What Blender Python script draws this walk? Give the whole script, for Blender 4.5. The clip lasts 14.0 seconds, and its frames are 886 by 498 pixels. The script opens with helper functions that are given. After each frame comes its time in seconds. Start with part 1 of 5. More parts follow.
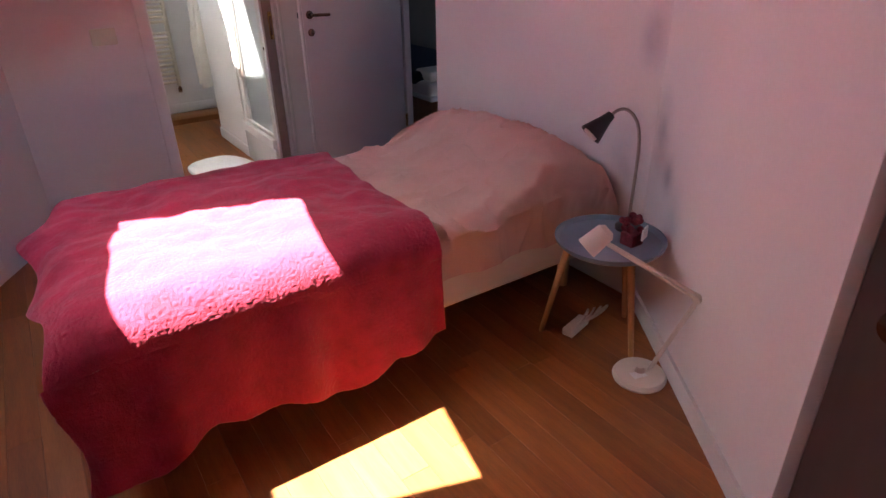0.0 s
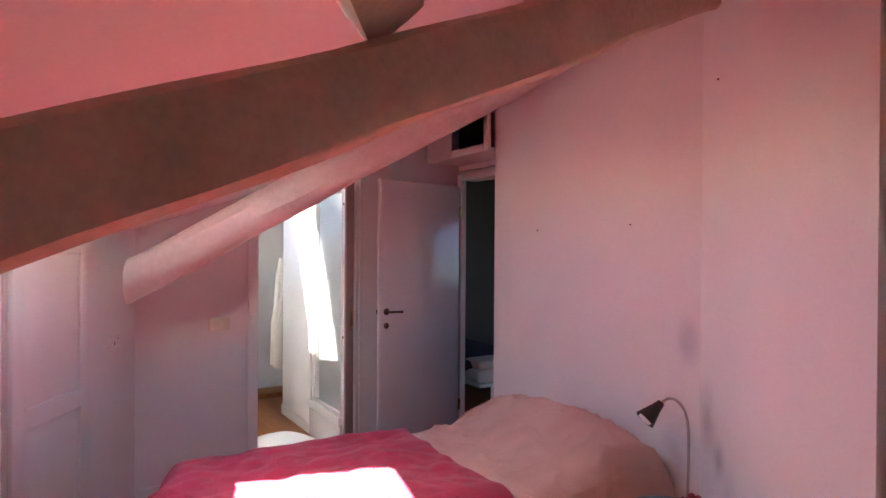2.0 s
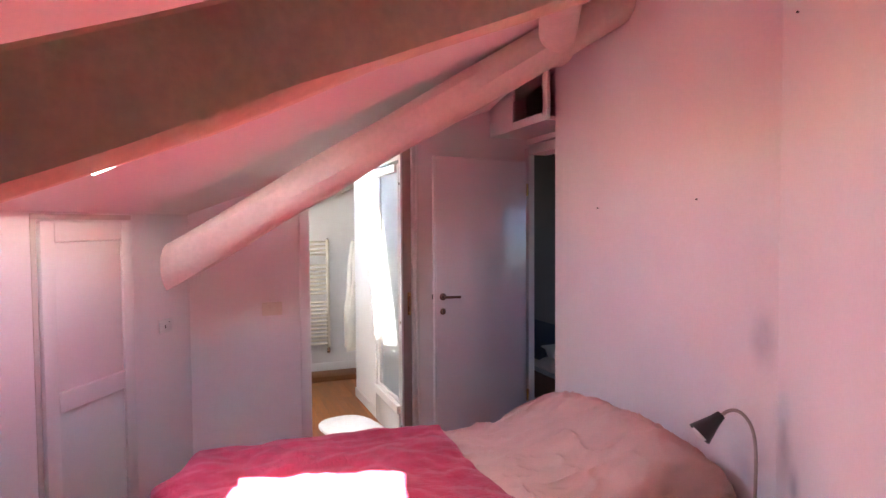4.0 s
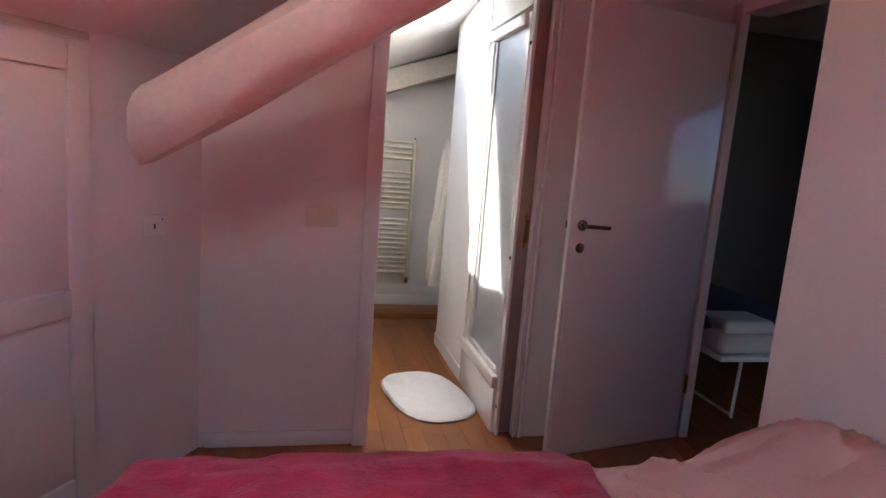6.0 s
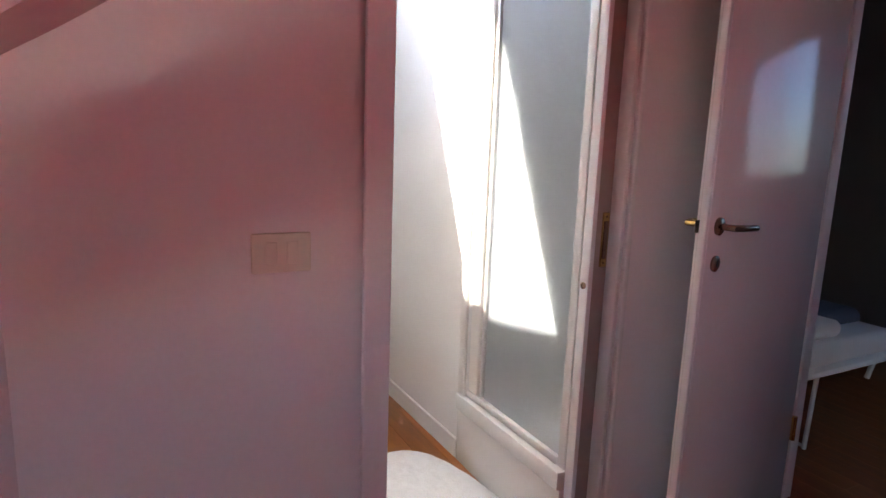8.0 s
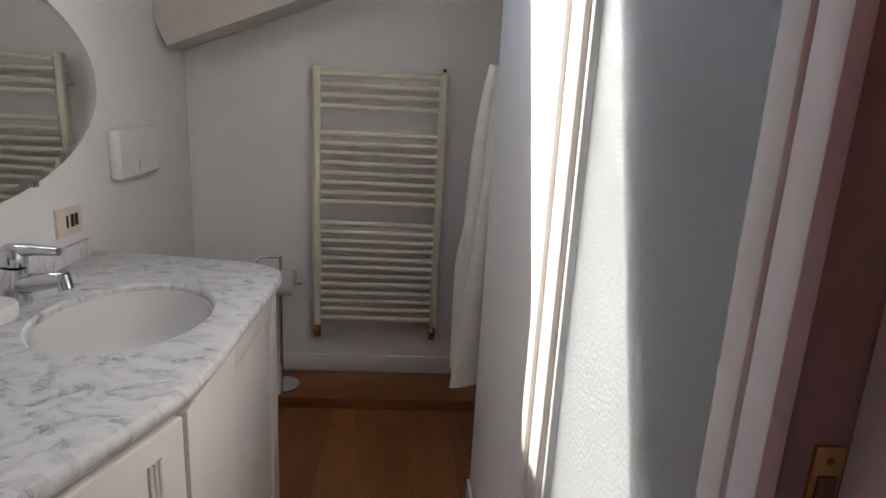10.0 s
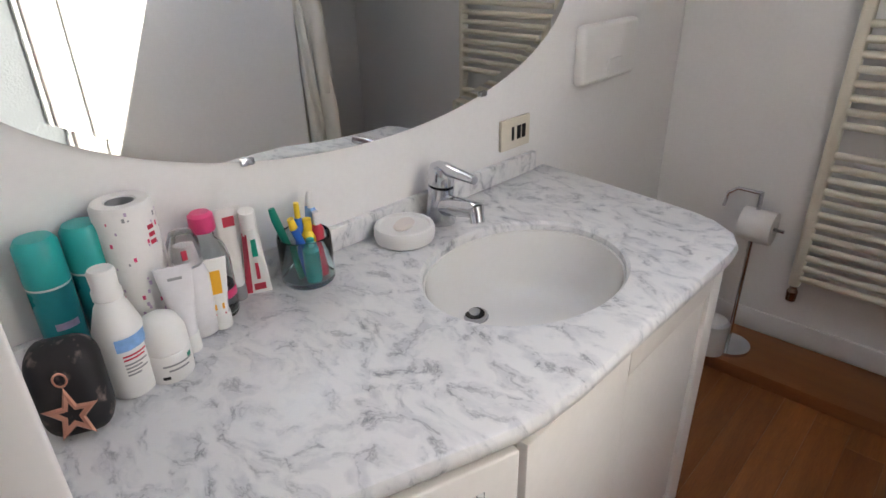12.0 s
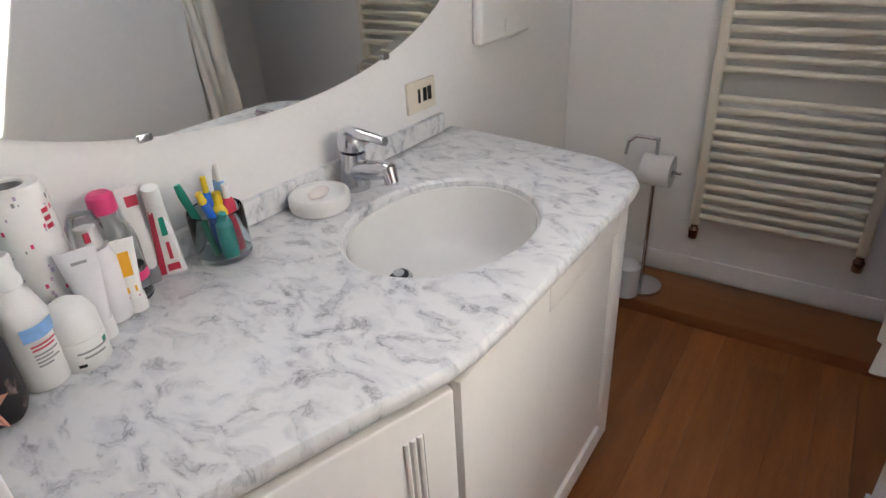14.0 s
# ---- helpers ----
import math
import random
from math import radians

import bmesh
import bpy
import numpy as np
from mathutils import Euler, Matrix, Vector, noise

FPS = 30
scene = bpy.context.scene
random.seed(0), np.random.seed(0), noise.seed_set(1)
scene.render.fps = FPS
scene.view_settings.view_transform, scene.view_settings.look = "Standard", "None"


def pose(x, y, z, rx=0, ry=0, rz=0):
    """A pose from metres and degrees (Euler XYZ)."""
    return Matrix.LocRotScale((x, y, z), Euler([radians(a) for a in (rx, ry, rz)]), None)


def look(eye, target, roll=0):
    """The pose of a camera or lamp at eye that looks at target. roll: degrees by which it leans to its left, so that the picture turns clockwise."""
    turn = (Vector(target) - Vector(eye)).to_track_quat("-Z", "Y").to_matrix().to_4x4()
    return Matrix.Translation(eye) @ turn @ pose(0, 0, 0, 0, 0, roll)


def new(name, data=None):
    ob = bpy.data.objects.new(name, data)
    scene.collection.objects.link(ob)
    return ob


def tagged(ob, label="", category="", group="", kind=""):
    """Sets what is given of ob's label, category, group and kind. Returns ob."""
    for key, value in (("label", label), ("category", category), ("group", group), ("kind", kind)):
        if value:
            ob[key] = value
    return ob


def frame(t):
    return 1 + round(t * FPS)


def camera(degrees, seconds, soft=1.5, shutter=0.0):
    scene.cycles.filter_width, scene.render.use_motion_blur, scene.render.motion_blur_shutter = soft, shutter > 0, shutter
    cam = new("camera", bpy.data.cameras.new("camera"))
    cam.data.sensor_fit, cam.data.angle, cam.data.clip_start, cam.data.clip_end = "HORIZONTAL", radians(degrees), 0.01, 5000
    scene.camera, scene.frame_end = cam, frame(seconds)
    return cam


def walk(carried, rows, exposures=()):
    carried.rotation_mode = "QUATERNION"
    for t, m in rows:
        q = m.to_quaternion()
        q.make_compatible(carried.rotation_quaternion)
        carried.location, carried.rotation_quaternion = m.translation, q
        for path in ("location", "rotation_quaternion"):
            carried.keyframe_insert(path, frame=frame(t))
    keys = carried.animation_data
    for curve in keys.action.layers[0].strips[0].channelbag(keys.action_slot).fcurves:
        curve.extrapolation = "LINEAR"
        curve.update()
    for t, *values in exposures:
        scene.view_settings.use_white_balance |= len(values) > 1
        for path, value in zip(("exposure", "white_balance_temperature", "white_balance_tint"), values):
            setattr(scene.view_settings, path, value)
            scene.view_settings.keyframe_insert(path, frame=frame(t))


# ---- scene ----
cam = camera(72.6, 14.0)
PATH = [
    (0, (-0.529, 0.573, 1.463), (0.454, 2.057, 0.55), -1.2),
    (0.5, (-0.707, 0.484, 1.449), (0.358, 1.998, 0.692), -0.1),
    (1, (-0.89, 0.426, 1.449), (0.33, 1.948, 1.01), 1.1),
    (1.5, (-0.944, 0.398, 1.46), (0.194, 2.029, 1.247), 2.4),
    (2, (-0.977, 0.344, 1.554), (0.081, 2.041, 1.542), 0.4),
    (2.5, (-0.965, 0.287, 1.623), (0.034, 2.01, 1.815), 0.4),
    (3, (-0.88, 0.253, 1.645), (0.016, 2.024, 1.885), -0.9),
    (3.5, (-0.715, 0.356, 1.639), (0.09, 2.18, 1.789), 1.0),
    (4, (-0.472, 0.41, 1.567), (0.233, 2.28, 1.485), -0.4),
    (4.2, (-0.352, 0.413, 1.523), (0.235, 2.316, 1.338), 0.3),
    (6.3, (-0.197, 2.015, 1.345), (0.242, 3.935, 0.998), 4.6),
    (6.5, (-0.278, 2.128, 1.356), (0.299, 4.009, 0.992), 3.9),
    (6.8, (-0.403, 2.35, 1.363), (0.276, 4.198, 1.009), 2.9),
    (7, (-0.458, 2.498, 1.332), (0.325, 4.304, 0.974), 2.1),
    (7.2, (-0.509, 2.645, 1.314), (0.396, 4.385, 0.922), 1.7),
    (8.2, (-0.36, 3.24, 1.27), (0.58, 5.00, 0.92), 2.2),
    (9.3, (0.209, 3.742, 1.256), (1.263, 5.408, 0.92), 2.9),
    (9.5, (0.299, 3.843, 1.281), (1.165, 5.609, 0.919), 2.5),
    (10, (0.47, 4.058, 1.329), (0.591, 5.992, 0.836), 3.0),
    (10.5, (0.446, 4.277, 1.308), (0.06, 6.112, 0.612), 1.0),
    (11, (0.458, 4.429, 1.317), (-0.202, 6.075, 0.392), -0.3),
    (11.5, (0.463, 4.52, 1.329), (-0.563, 5.912, 0.324), -1.6),
    (12, (0.433, 4.507, 1.364), (-0.795, 5.809, 0.472), -1.3),
    (12.5, (0.443, 4.485, 1.449), (-0.866, 5.863, 0.825), -1.1),
    (13, (0.462, 4.482, 1.472), (-0.849, 5.887, 0.918), -1.7),
    (13.5, (0.442, 4.486, 1.384), (-0.759, 5.872, 0.587), -1.6),
    (14, (0.457, 4.487, 1.333), (-0.555, 5.921, 0.375), -3.4),
]
EXPOSURES = [(0, 4.0, 7100, 10), (1, 4.25, 7000, 10), (2, 4.35, 6950, 10), (3, 4.95, 6900, 10), (4.2, 4.7, 6950, 10), (6.3, 3.8, 7150, 10), (7.2, 4.1, 7150, 10), (9.3, 3.75, 7100, 10), (9.6, 3.3, 7050, 10), (10, 2.75, 6850, 10), (10.5, 1.8, 6900, 10), (11, 2.35, 6950, 10), (11.5, 3.2, 6550, 10), (12, 3.25, 6750, 10), (12.5, 3.35, 7050, 10), (13, 2.75, 7050, 10), (13.5, 2.75, 7000, 10), (14, 3.35, 6850, 10)]
walk(cam, [(t, look(eye, target, roll)) for t, eye, target, roll in PATH], EXPOSURES)

# ---- world, sun, exposure ----
SUN_TO = Vector((-0.268, 0.21, 0.6)).normalized()
world = bpy.data.worlds.new("sky")
scene.world = world
world.use_nodes = True
wn = world.node_tree.nodes
sky = wn.new("ShaderNodeTexSky")
sky.sky_type = "NISHITA"
sky.sun_disc = False
sky.sun_elevation = math.asin(SUN_TO.z)
sky.sun_rotation = math.atan2(SUN_TO.x, SUN_TO.y)
wn["Background"].inputs["Strength"].default_value = 0.15
world.node_tree.links.new(sky.outputs["Color"], wn["Background"].inputs["Color"])
sun = new("sun", bpy.data.lights.new("sun", "SUN"))
sun.data.energy = 4.2
sun.data.angle = radians(0.5)
sun.data.color = (1.0, 0.95, 0.88)
sun.matrix_world = look((-3, 3, 8), Vector((-3, 3, 8)) - SUN_TO)


# ---- materials ----
def mat(name, base, rough=0.6, var=0.08, scale=6.0, fine=60.0, bump=0.15, metal=0.0, second=None, coat=0.0, stretch=(1, 1, 1), dist=0.004, rand=0.0, alpha_trans=0.0):
    m = bpy.data.materials.new(name)
    m.use_nodes = True
    nt = m.node_tree
    n, l = nt.nodes, nt.links
    b = n["Principled BSDF"]
    tc = n.new("ShaderNodeTexCoord")
    mp = n.new("ShaderNodeMapping")
    mp.inputs["Scale"].default_value = stretch
    l.new(tc.outputs["Object"], mp.inputs["Vector"])
    big = n.new("ShaderNodeTexNoise")
    big.inputs["Scale"].default_value = scale
    big.inputs["Detail"].default_value = 4
    small = n.new("ShaderNodeTexNoise")
    small.inputs["Scale"].default_value = fine
    small.inputs["Detail"].default_value = 5
    l.new(mp.outputs["Vector"], big.inputs["Vector"])
    l.new(mp.outputs["Vector"], small.inputs["Vector"])
    mix = n.new("ShaderNodeMix")
    mix.data_type = "RGBA"
    a = [c * (1 - var) for c in base]
    z = second or [min(1, c * (1 + var)) for c in base]
    mix.inputs["A"].default_value = (*a, 1)
    mix.inputs["B"].default_value = (*z, 1)
    ramp = n.new("ShaderNodeMapRange")
    ramp.inputs["From Min"].default_value = 0.35
    ramp.inputs["From Max"].default_value = 0.65
    add = n.new("ShaderNodeMath")
    add.operation = "MULTIPLY_ADD"
    add.inputs[1].default_value = 0.35
    l.new(small.outputs["Fac"], add.inputs[0])
    sc = n.new("ShaderNodeMath")
    sc.operation = "MULTIPLY"
    sc.inputs[1].default_value = 0.65
    l.new(big.outputs["Fac"], sc.inputs[0])
    l.new(sc.outputs[0], add.inputs[2])
    l.new(add.outputs[0], ramp.inputs["Value"])
    l.new(ramp.outputs[0], mix.inputs["Factor"])
    col = mix.outputs["Result"]
    if rand:
        oi = n.new("ShaderNodeObjectInfo")
        hsv = n.new("ShaderNodeHueSaturation")
        mr = n.new("ShaderNodeMapRange")
        mr.inputs["To Min"].default_value = 1 - rand
        mr.inputs["To Max"].default_value = 1 + rand
        l.new(oi.outputs["Random"], mr.inputs["Value"])
        l.new(mr.outputs[0], hsv.inputs["Value"])
        l.new(col, hsv.inputs["Color"])
        col = hsv.outputs["Color"]
    l.new(col, b.inputs["Base Color"])
    rr = n.new("ShaderNodeMapRange")
    rr.inputs["To Min"].default_value = max(0.02, rough - 0.08)
    rr.inputs["To Max"].default_value = min(1, rough + 0.08)
    l.new(big.outputs["Fac"], rr.inputs["Value"])
    l.new(rr.outputs[0], b.inputs["Roughness"])
    b.inputs["Metallic"].default_value = metal
    b.inputs["Coat Weight"].default_value = coat
    if bump:
        bp = n.new("ShaderNodeBump")
        bp.inputs["Strength"].default_value = bump
        bp.inputs["Distance"].default_value = dist
        l.new(add.outputs[0], bp.inputs["Height"])
        l.new(bp.outputs["Normal"], b.inputs["Normal"])
    return m


def glass_mat(name, tint, rough=0.0, ior=1.45, bump=0.0, scale=80.0):
    m = bpy.data.materials.new(name)
    m.use_nodes = True
    n, l = m.node_tree.nodes, m.node_tree.links
    b = n["Principled BSDF"]
    b.inputs["Base Color"].default_value = (*tint, 1)
    b.inputs["Roughness"].default_value = rough
    b.inputs["Transmission Weight"].default_value = 1.0
    b.inputs["IOR"].default_value = ior
    if bump:
        tx = n.new("ShaderNodeTexNoise")
        tx.inputs["Scale"].default_value = scale
        tc = n.new("ShaderNodeTexCoord")
        l.new(tc.outputs["Object"], tx.inputs["Vector"])
        bp = n.new("ShaderNodeBump")
        bp.inputs["Strength"].default_value = bump
        bp.inputs["Distance"].default_value = 0.004
        l.new(tx.outputs["Fac"], bp.inputs["Height"])
        l.new(bp.outputs["Normal"], b.inputs["Normal"])
    return m


def frosted_mat(name):
    m = glass_mat(name, (0.83, 0.89, 0.94), 0.45, 1.45, 0.4, 150)
    m.node_tree.nodes["Principled BSDF"].inputs["Transmission Weight"].default_value = 0.89
    return m


def marble_mat(name):
    m = bpy.data.materials.new(name)
    m.use_nodes = True
    n, l = m.node_tree.nodes, m.node_tree.links
    b = n["Principled BSDF"]
    tc = n.new("ShaderNodeTexCoord")
    mp = n.new("ShaderNodeMapping")
    mp.inputs["Rotation"].default_value = (0, 0, 0.9)
    mp.inputs["Scale"].default_value = (1.0, 1.45, 1.0)
    l.new(tc.outputs["Object"], mp.inputs["Vector"])
    warp = n.new("ShaderNodeTexNoise")
    warp.inputs["Scale"].default_value = 5.0
    warp.inputs["Detail"].default_value = 5
    l.new(mp.outputs["Vector"], warp.inputs["Vector"])
    vm = n.new("ShaderNodeVectorMath")
    vm.operation = "MULTIPLY_ADD"
    vm.inputs[1].default_value = (0.35, 0.35, 0.35)
    l.new(warp.outputs["Color"], vm.inputs[0])
    l.new(mp.outputs["Vector"], vm.inputs[2])
    vein = n.new("ShaderNodeTexNoise")
    vein.inputs["Scale"].default_value = 19.0
    vein.inputs["Detail"].default_value = 7
    vein.inputs["Roughness"].default_value = 0.62
    l.new(vm.outputs[0], vein.inputs["Vector"])
    # thin veins where the noise crosses its middle
    sub = n.new("ShaderNodeMath")
    sub.operation = "SUBTRACT"
    sub.inputs[1].default_value = 0.5
    l.new(vein.outputs["Fac"], sub.inputs[0])
    ab = n.new("ShaderNodeMath")
    ab.operation = "ABSOLUTE"
    l.new(sub.outputs[0], ab.inputs[0])
    mr = n.new("ShaderNodeMapRange")
    mr.inputs["From Min"].default_value = 0.0
    mr.inputs["From Max"].default_value = 0.050
    mr.inputs["To Min"].default_value = 1.0
    mr.inputs["To Max"].default_value = 0.0
    l.new(ab.outputs[0], mr.inputs["Value"])
    # patches where veins gather
    ptc = n.new("ShaderNodeTexNoise")
    ptc.inputs["Scale"].default_value = 21.0
    ptc.inputs["Detail"].default_value = 4
    l.new(vm.outputs[0], ptc.inputs["Vector"])
    pr = n.new("ShaderNodeMapRange")
    pr.inputs["From Min"].default_value = 0.50
    pr.inputs["From Max"].default_value = 0.72
    l.new(ptc.outputs["Fac"], pr.inputs["Value"])
    mul = n.new("ShaderNodeMath")
    mul.operation = "MULTIPLY"
    l.new(mr.outputs[0], mul.inputs[0])
    l.new(pr.outputs[0], mul.inputs[1])
    mix1 = n.new("ShaderNodeMix")
    mix1.data_type = "RGBA"
    mix1.inputs["A"].default_value = (0.765, 0.763, 0.765, 1)
    mix1.inputs["B"].default_value = (0.56, 0.567, 0.59, 1)
    cl = n.new("ShaderNodeMapRange")
    cl.inputs["From Min"].default_value = 0.42
    cl.inputs["From Max"].default_value = 0.72
    l.new(ptc.outputs["Fac"], cl.inputs["Value"])
    l.new(cl.outputs[0], mix1.inputs["Factor"])
    mix2 = n.new("ShaderNodeMix")
    mix2.data_type = "RGBA"
    mix2.inputs["B"].default_value = (0.19, 0.20, 0.225, 1)
    l.new(mix1.outputs["Result"], mix2.inputs["A"])
    l.new(mul.outputs[0], mix2.inputs["Factor"])
    l.new(mix2.outputs["Result"], b.inputs["Base Color"])
    b.inputs["Roughness"].default_value = 0.28
    return m


WALL = mat("wall_paint", (0.80, 0.745, 0.735), 0.85, 0.035, 1.6, 90, 0.25, dist=0.0015)
def scuffed(m, spots, grime):
    """Grey hand and lamp smudges at given places on a painted wall: centre, radius across, radius up, depth."""
    n, l = m.node_tree.nodes, m.node_tree.links
    b = n["Principled BSDF"]
    col = b.inputs["Base Color"].links[0].from_socket
    tc = n.new("ShaderNodeTexCoord")
    nz = n.new("ShaderNodeTexNoise")
    nz.inputs["Scale"].default_value = 9.0
    nz.inputs["Detail"].default_value = 5
    l.new(tc.outputs["Object"], nz.inputs["Vector"])
    for (cx, cy, cz), r, rz, depth in spots:
        mp = n.new("ShaderNodeMapping")
        mp.vector_type = "POINT"
        mp.inputs["Scale"].default_value = (1 / r, 1 / r, 1 / rz)
        mp.inputs["Location"].default_value = (-cx / r, -cy / r, -cz / rz)
        l.new(tc.outputs["Object"], mp.inputs["Vector"])
        ln = n.new("ShaderNodeVectorMath")
        ln.operation = "LENGTH"
        l.new(mp.outputs["Vector"], ln.inputs[0])
        mr = n.new("ShaderNodeMapRange")
        mr.interpolation_type = "SMOOTHSTEP"
        mr.inputs["From Min"].default_value = 0.0
        mr.inputs["From Max"].default_value = 1.0
        mr.inputs["To Min"].default_value = depth * 1.8
        mr.inputs["To Max"].default_value = 0.0
        l.new(ln.outputs["Value"], mr.inputs["Value"])
        mu = n.new("ShaderNodeMath")
        mu.operation = "MULTIPLY"
        mu.use_clamp = True
        l.new(mr.outputs[0], mu.inputs[0])
        l.new(nz.outputs["Fac"], mu.inputs[1])
        mx = n.new("ShaderNodeMix")
        mx.data_type = "RGBA"
        mx.inputs["B"].default_value = (*grime, 1)
        l.new(mu.outputs[0], mx.inputs["Factor"])
        l.new(col, mx.inputs["A"])
        col = mx.outputs["Result"]
    l.new(col, b.inputs["Base Color"])
    return m


SCUFFWALL = scuffed(mat("wall_paint_scuffed", (0.80, 0.745, 0.735), 0.85, 0.035, 1.6, 90, 0.25, dist=0.0015), [((1.45, 2.10, 1.12), 0.09, 0.16, 0.5), ((1.41, 1.97, 0.80), 0.13, 0.22, 0.55), ((1.34, 1.87, 0.66), 0.09, 0.12, 0.6), ((1.45, 2.16, 0.62), 0.14, 0.35, 0.4), ((1.28, 1.78, 0.45), 0.12, 0.3, 0.35)], (0.33, 0.31, 0.36))
BATHWALL = mat("bath_paint", (0.82, 0.81, 0.80), 0.8, 0.03, 1.5, 90, 0.2, dist=0.0015)
CEIL = mat("ceiling_plaster", (0.78, 0.73, 0.70), 0.9, 0.04, 2.0, 60, 0.3, dist=0.002)
BEAM = mat("beam_paint", (0.60, 0.50, 0.45), 0.75, 0.10, 4, 40, 0.6, dist=0.006)
BATHBEAM = mat("beam_paint_grey", (0.60, 0.57, 0.52), 0.75, 0.10, 4, 40, 0.6, dist=0.006)
PLANK = mat("oak_plank", (0.31, 0.108, 0.030), 0.45, 0.24, 3, 30, 0.12, stretch=(9, 0.8, 3), rand=0.2, coat=0.05)
STEPWOOD = mat("oak_plinth", (0.28, 0.105, 0.032), 0.5, 0.12, 3, 40, 0.1, stretch=(0.6, 8, 8))
BEAMWARM = mat("beam_tan", (0.60, 0.475, 0.365), 0.75, 0.16, 4, 40, 0.7, dist=0.006)
# Wall colour darkened to stand for the lack of light in the far room.
FARGLOOM = mat("far_room_gloom", (0.20, 0.17, 0.16), 0.85, 0.06, 2, 60, 0.2)
ALU = mat("aluminium_profile", (0.74, 0.75, 0.76), 0.42, 0.04, 8, 80, 0.02, metal=0.5)
MILKY = mat("milky_plastic", (0.78, 0.76, 0.78), 0.25, 0.06, 14, 80, 0.0)
JOINT = mat("floor_joint", (0.17, 0.068, 0.024), 0.7)
WHITE = mat("white_lacquer", (0.78, 0.755, 0.73), 0.45, 0.03, 3, 70, 0.06, dist=0.001)
TAUPE = mat("casing_paint", (0.60, 0.53, 0.48), 0.5, 0.05, 3, 60, 0.06, dist=0.001)
DOORGREY = mat("door_paint", (0.73, 0.68, 0.66), 0.14, 0.04, 2.5, 60, 0.04, dist=0.001)
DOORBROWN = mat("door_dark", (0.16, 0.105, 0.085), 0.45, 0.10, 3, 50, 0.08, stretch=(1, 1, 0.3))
POCKET = mat("pocket_door_edge", (0.36, 0.28, 0.24), 0.5, 0.08, 3, 50, 0.06)
BLANKET = mat("wool_blanket", (0.40, 0.024, 0.072), 0.95, 0.22, 14, 260, 1.0, dist=0.008)
BLANKET.node_tree.nodes["Principled BSDF"].inputs["Sheen Weight"].default_value = 0.25
BLANKET.node_tree.nodes["Principled BSDF"].inputs["Sheen Roughness"].default_value = 0.4
DUVET = mat("duvet_cotton", (0.62, 0.40, 0.34), 0.9, 0.06, 5, 160, 0.35, dist=0.003)
SHEET = mat("sheet_cotton", (0.76, 0.70, 0.66), 0.9, 0.04, 5, 160, 0.3, dist=0.002)
BEDBASE = mat("bed_base_fabric", (0.72, 0.62, 0.52), 0.85, 0.05, 5, 200, 0.3, dist=0.001)
BLUETABLE = mat("blue_grey_paint", (0.17, 0.23, 0.29), 0.45, 0.08, 6, 80, 0.08)
BEECH = mat("beech_wood", (0.50, 0.24, 0.10), 0.5, 0.18, 6, 60, 0.1, stretch=(6, 6, 0.6))
BLACK = mat("black_metal", (0.02, 0.02, 0.022), 0.4, 0.2, 10, 80, 0.05)
STEEL = mat("brushed_steel", (0.42, 0.38, 0.34), 0.35, 0.1, 10, 80, 0.05, metal=1.0)
CHROME = mat("chrome", (0.62, 0.63, 0.66), 0.12, 0.03, 10, 80, 0.0, metal=1.0)
BRASS = mat("brass", (0.62, 0.44, 0.18), 0.25, 0.12, 10, 80, 0.05, metal=1.0)
BRONZE = mat("bronze_handle", (0.28, 0.18, 0.13), 0.25, 0.12, 10, 80, 0.05, metal=1.0)
CREAM = mat("cream_enamel", (0.74, 0.69, 0.58), 0.35, 0.03, 4, 60, 0.03)
LAMPWHITE = mat("lamp_enamel", (0.74, 0.66, 0.58), 0.4, 0.04, 6, 80, 0.03)
CERAMIC = mat("ceramic", (0.80, 0.79, 0.77), 0.12, 0.02, 4, 60, 0.0)
PLASTIC = mat("white_plastic", (0.80, 0.79, 0.77), 0.35, 0.02, 6, 80, 0.02)
IVORY = mat("ivory_plastic", (0.70, 0.64, 0.53), 0.4, 0.05, 8, 80, 0.02)
DARK = mat("dark_hole", (0.015, 0.014, 0.013), 0.8, 0.2, 10, 60, 0.0)
TEAL = mat("teal_plastic", (0.02, 0.40, 0.38), 0.35, 0.05, 8, 90, 0.02)
TEALCAN = mat("teal_can", (0.015, 0.28, 0.30), 0.3, 0.10, 12, 90, 0.02)
RED = mat("red_print", (0.55, 0.03, 0.07), 0.4, 0.05, 10, 90, 0.0)
PINKCAP = mat("pink_cap", (0.75, 0.06, 0.20), 0.35, 0.05, 10, 90, 0.0)
YELLOW = mat("yellow_print", (0.85, 0.42, 0.02), 0.4, 0.05, 10, 90, 0.0)
LEMON = mat("yellow_plastic", (0.80, 0.55, 0.03), 0.35, 0.05, 10, 90, 0.0)
BLUE = mat("blue_plastic", (0.01, 0.13, 0.55), 0.35, 0.05, 10, 90, 0.0)
SKYPRINT = mat("blue_print", (0.22, 0.42, 0.75), 0.4, 0.25, 20, 90, 0.0)
GREEN = mat("green_plastic", (0.0, 0.25, 0.16), 0.35, 0.05, 10, 90, 0.0)
GREYTEXT = mat("grey_print", (0.30, 0.30, 0.31), 0.6, 0.05, 10, 90, 0.0)
LILAC = mat("lilac_print", (0.52, 0.40, 0.55), 0.5, 0.3, 40, 120, 0.0)
PAPER = mat("tissue_paper", (0.82, 0.80, 0.78), 0.95, 0.03, 30, 160, 0.6, dist=0.002)
TERRY = mat("terry_cloth", (0.74, 0.70, 0.62), 1.0, 0.06, 12, 260, 1.0, dist=0.004)
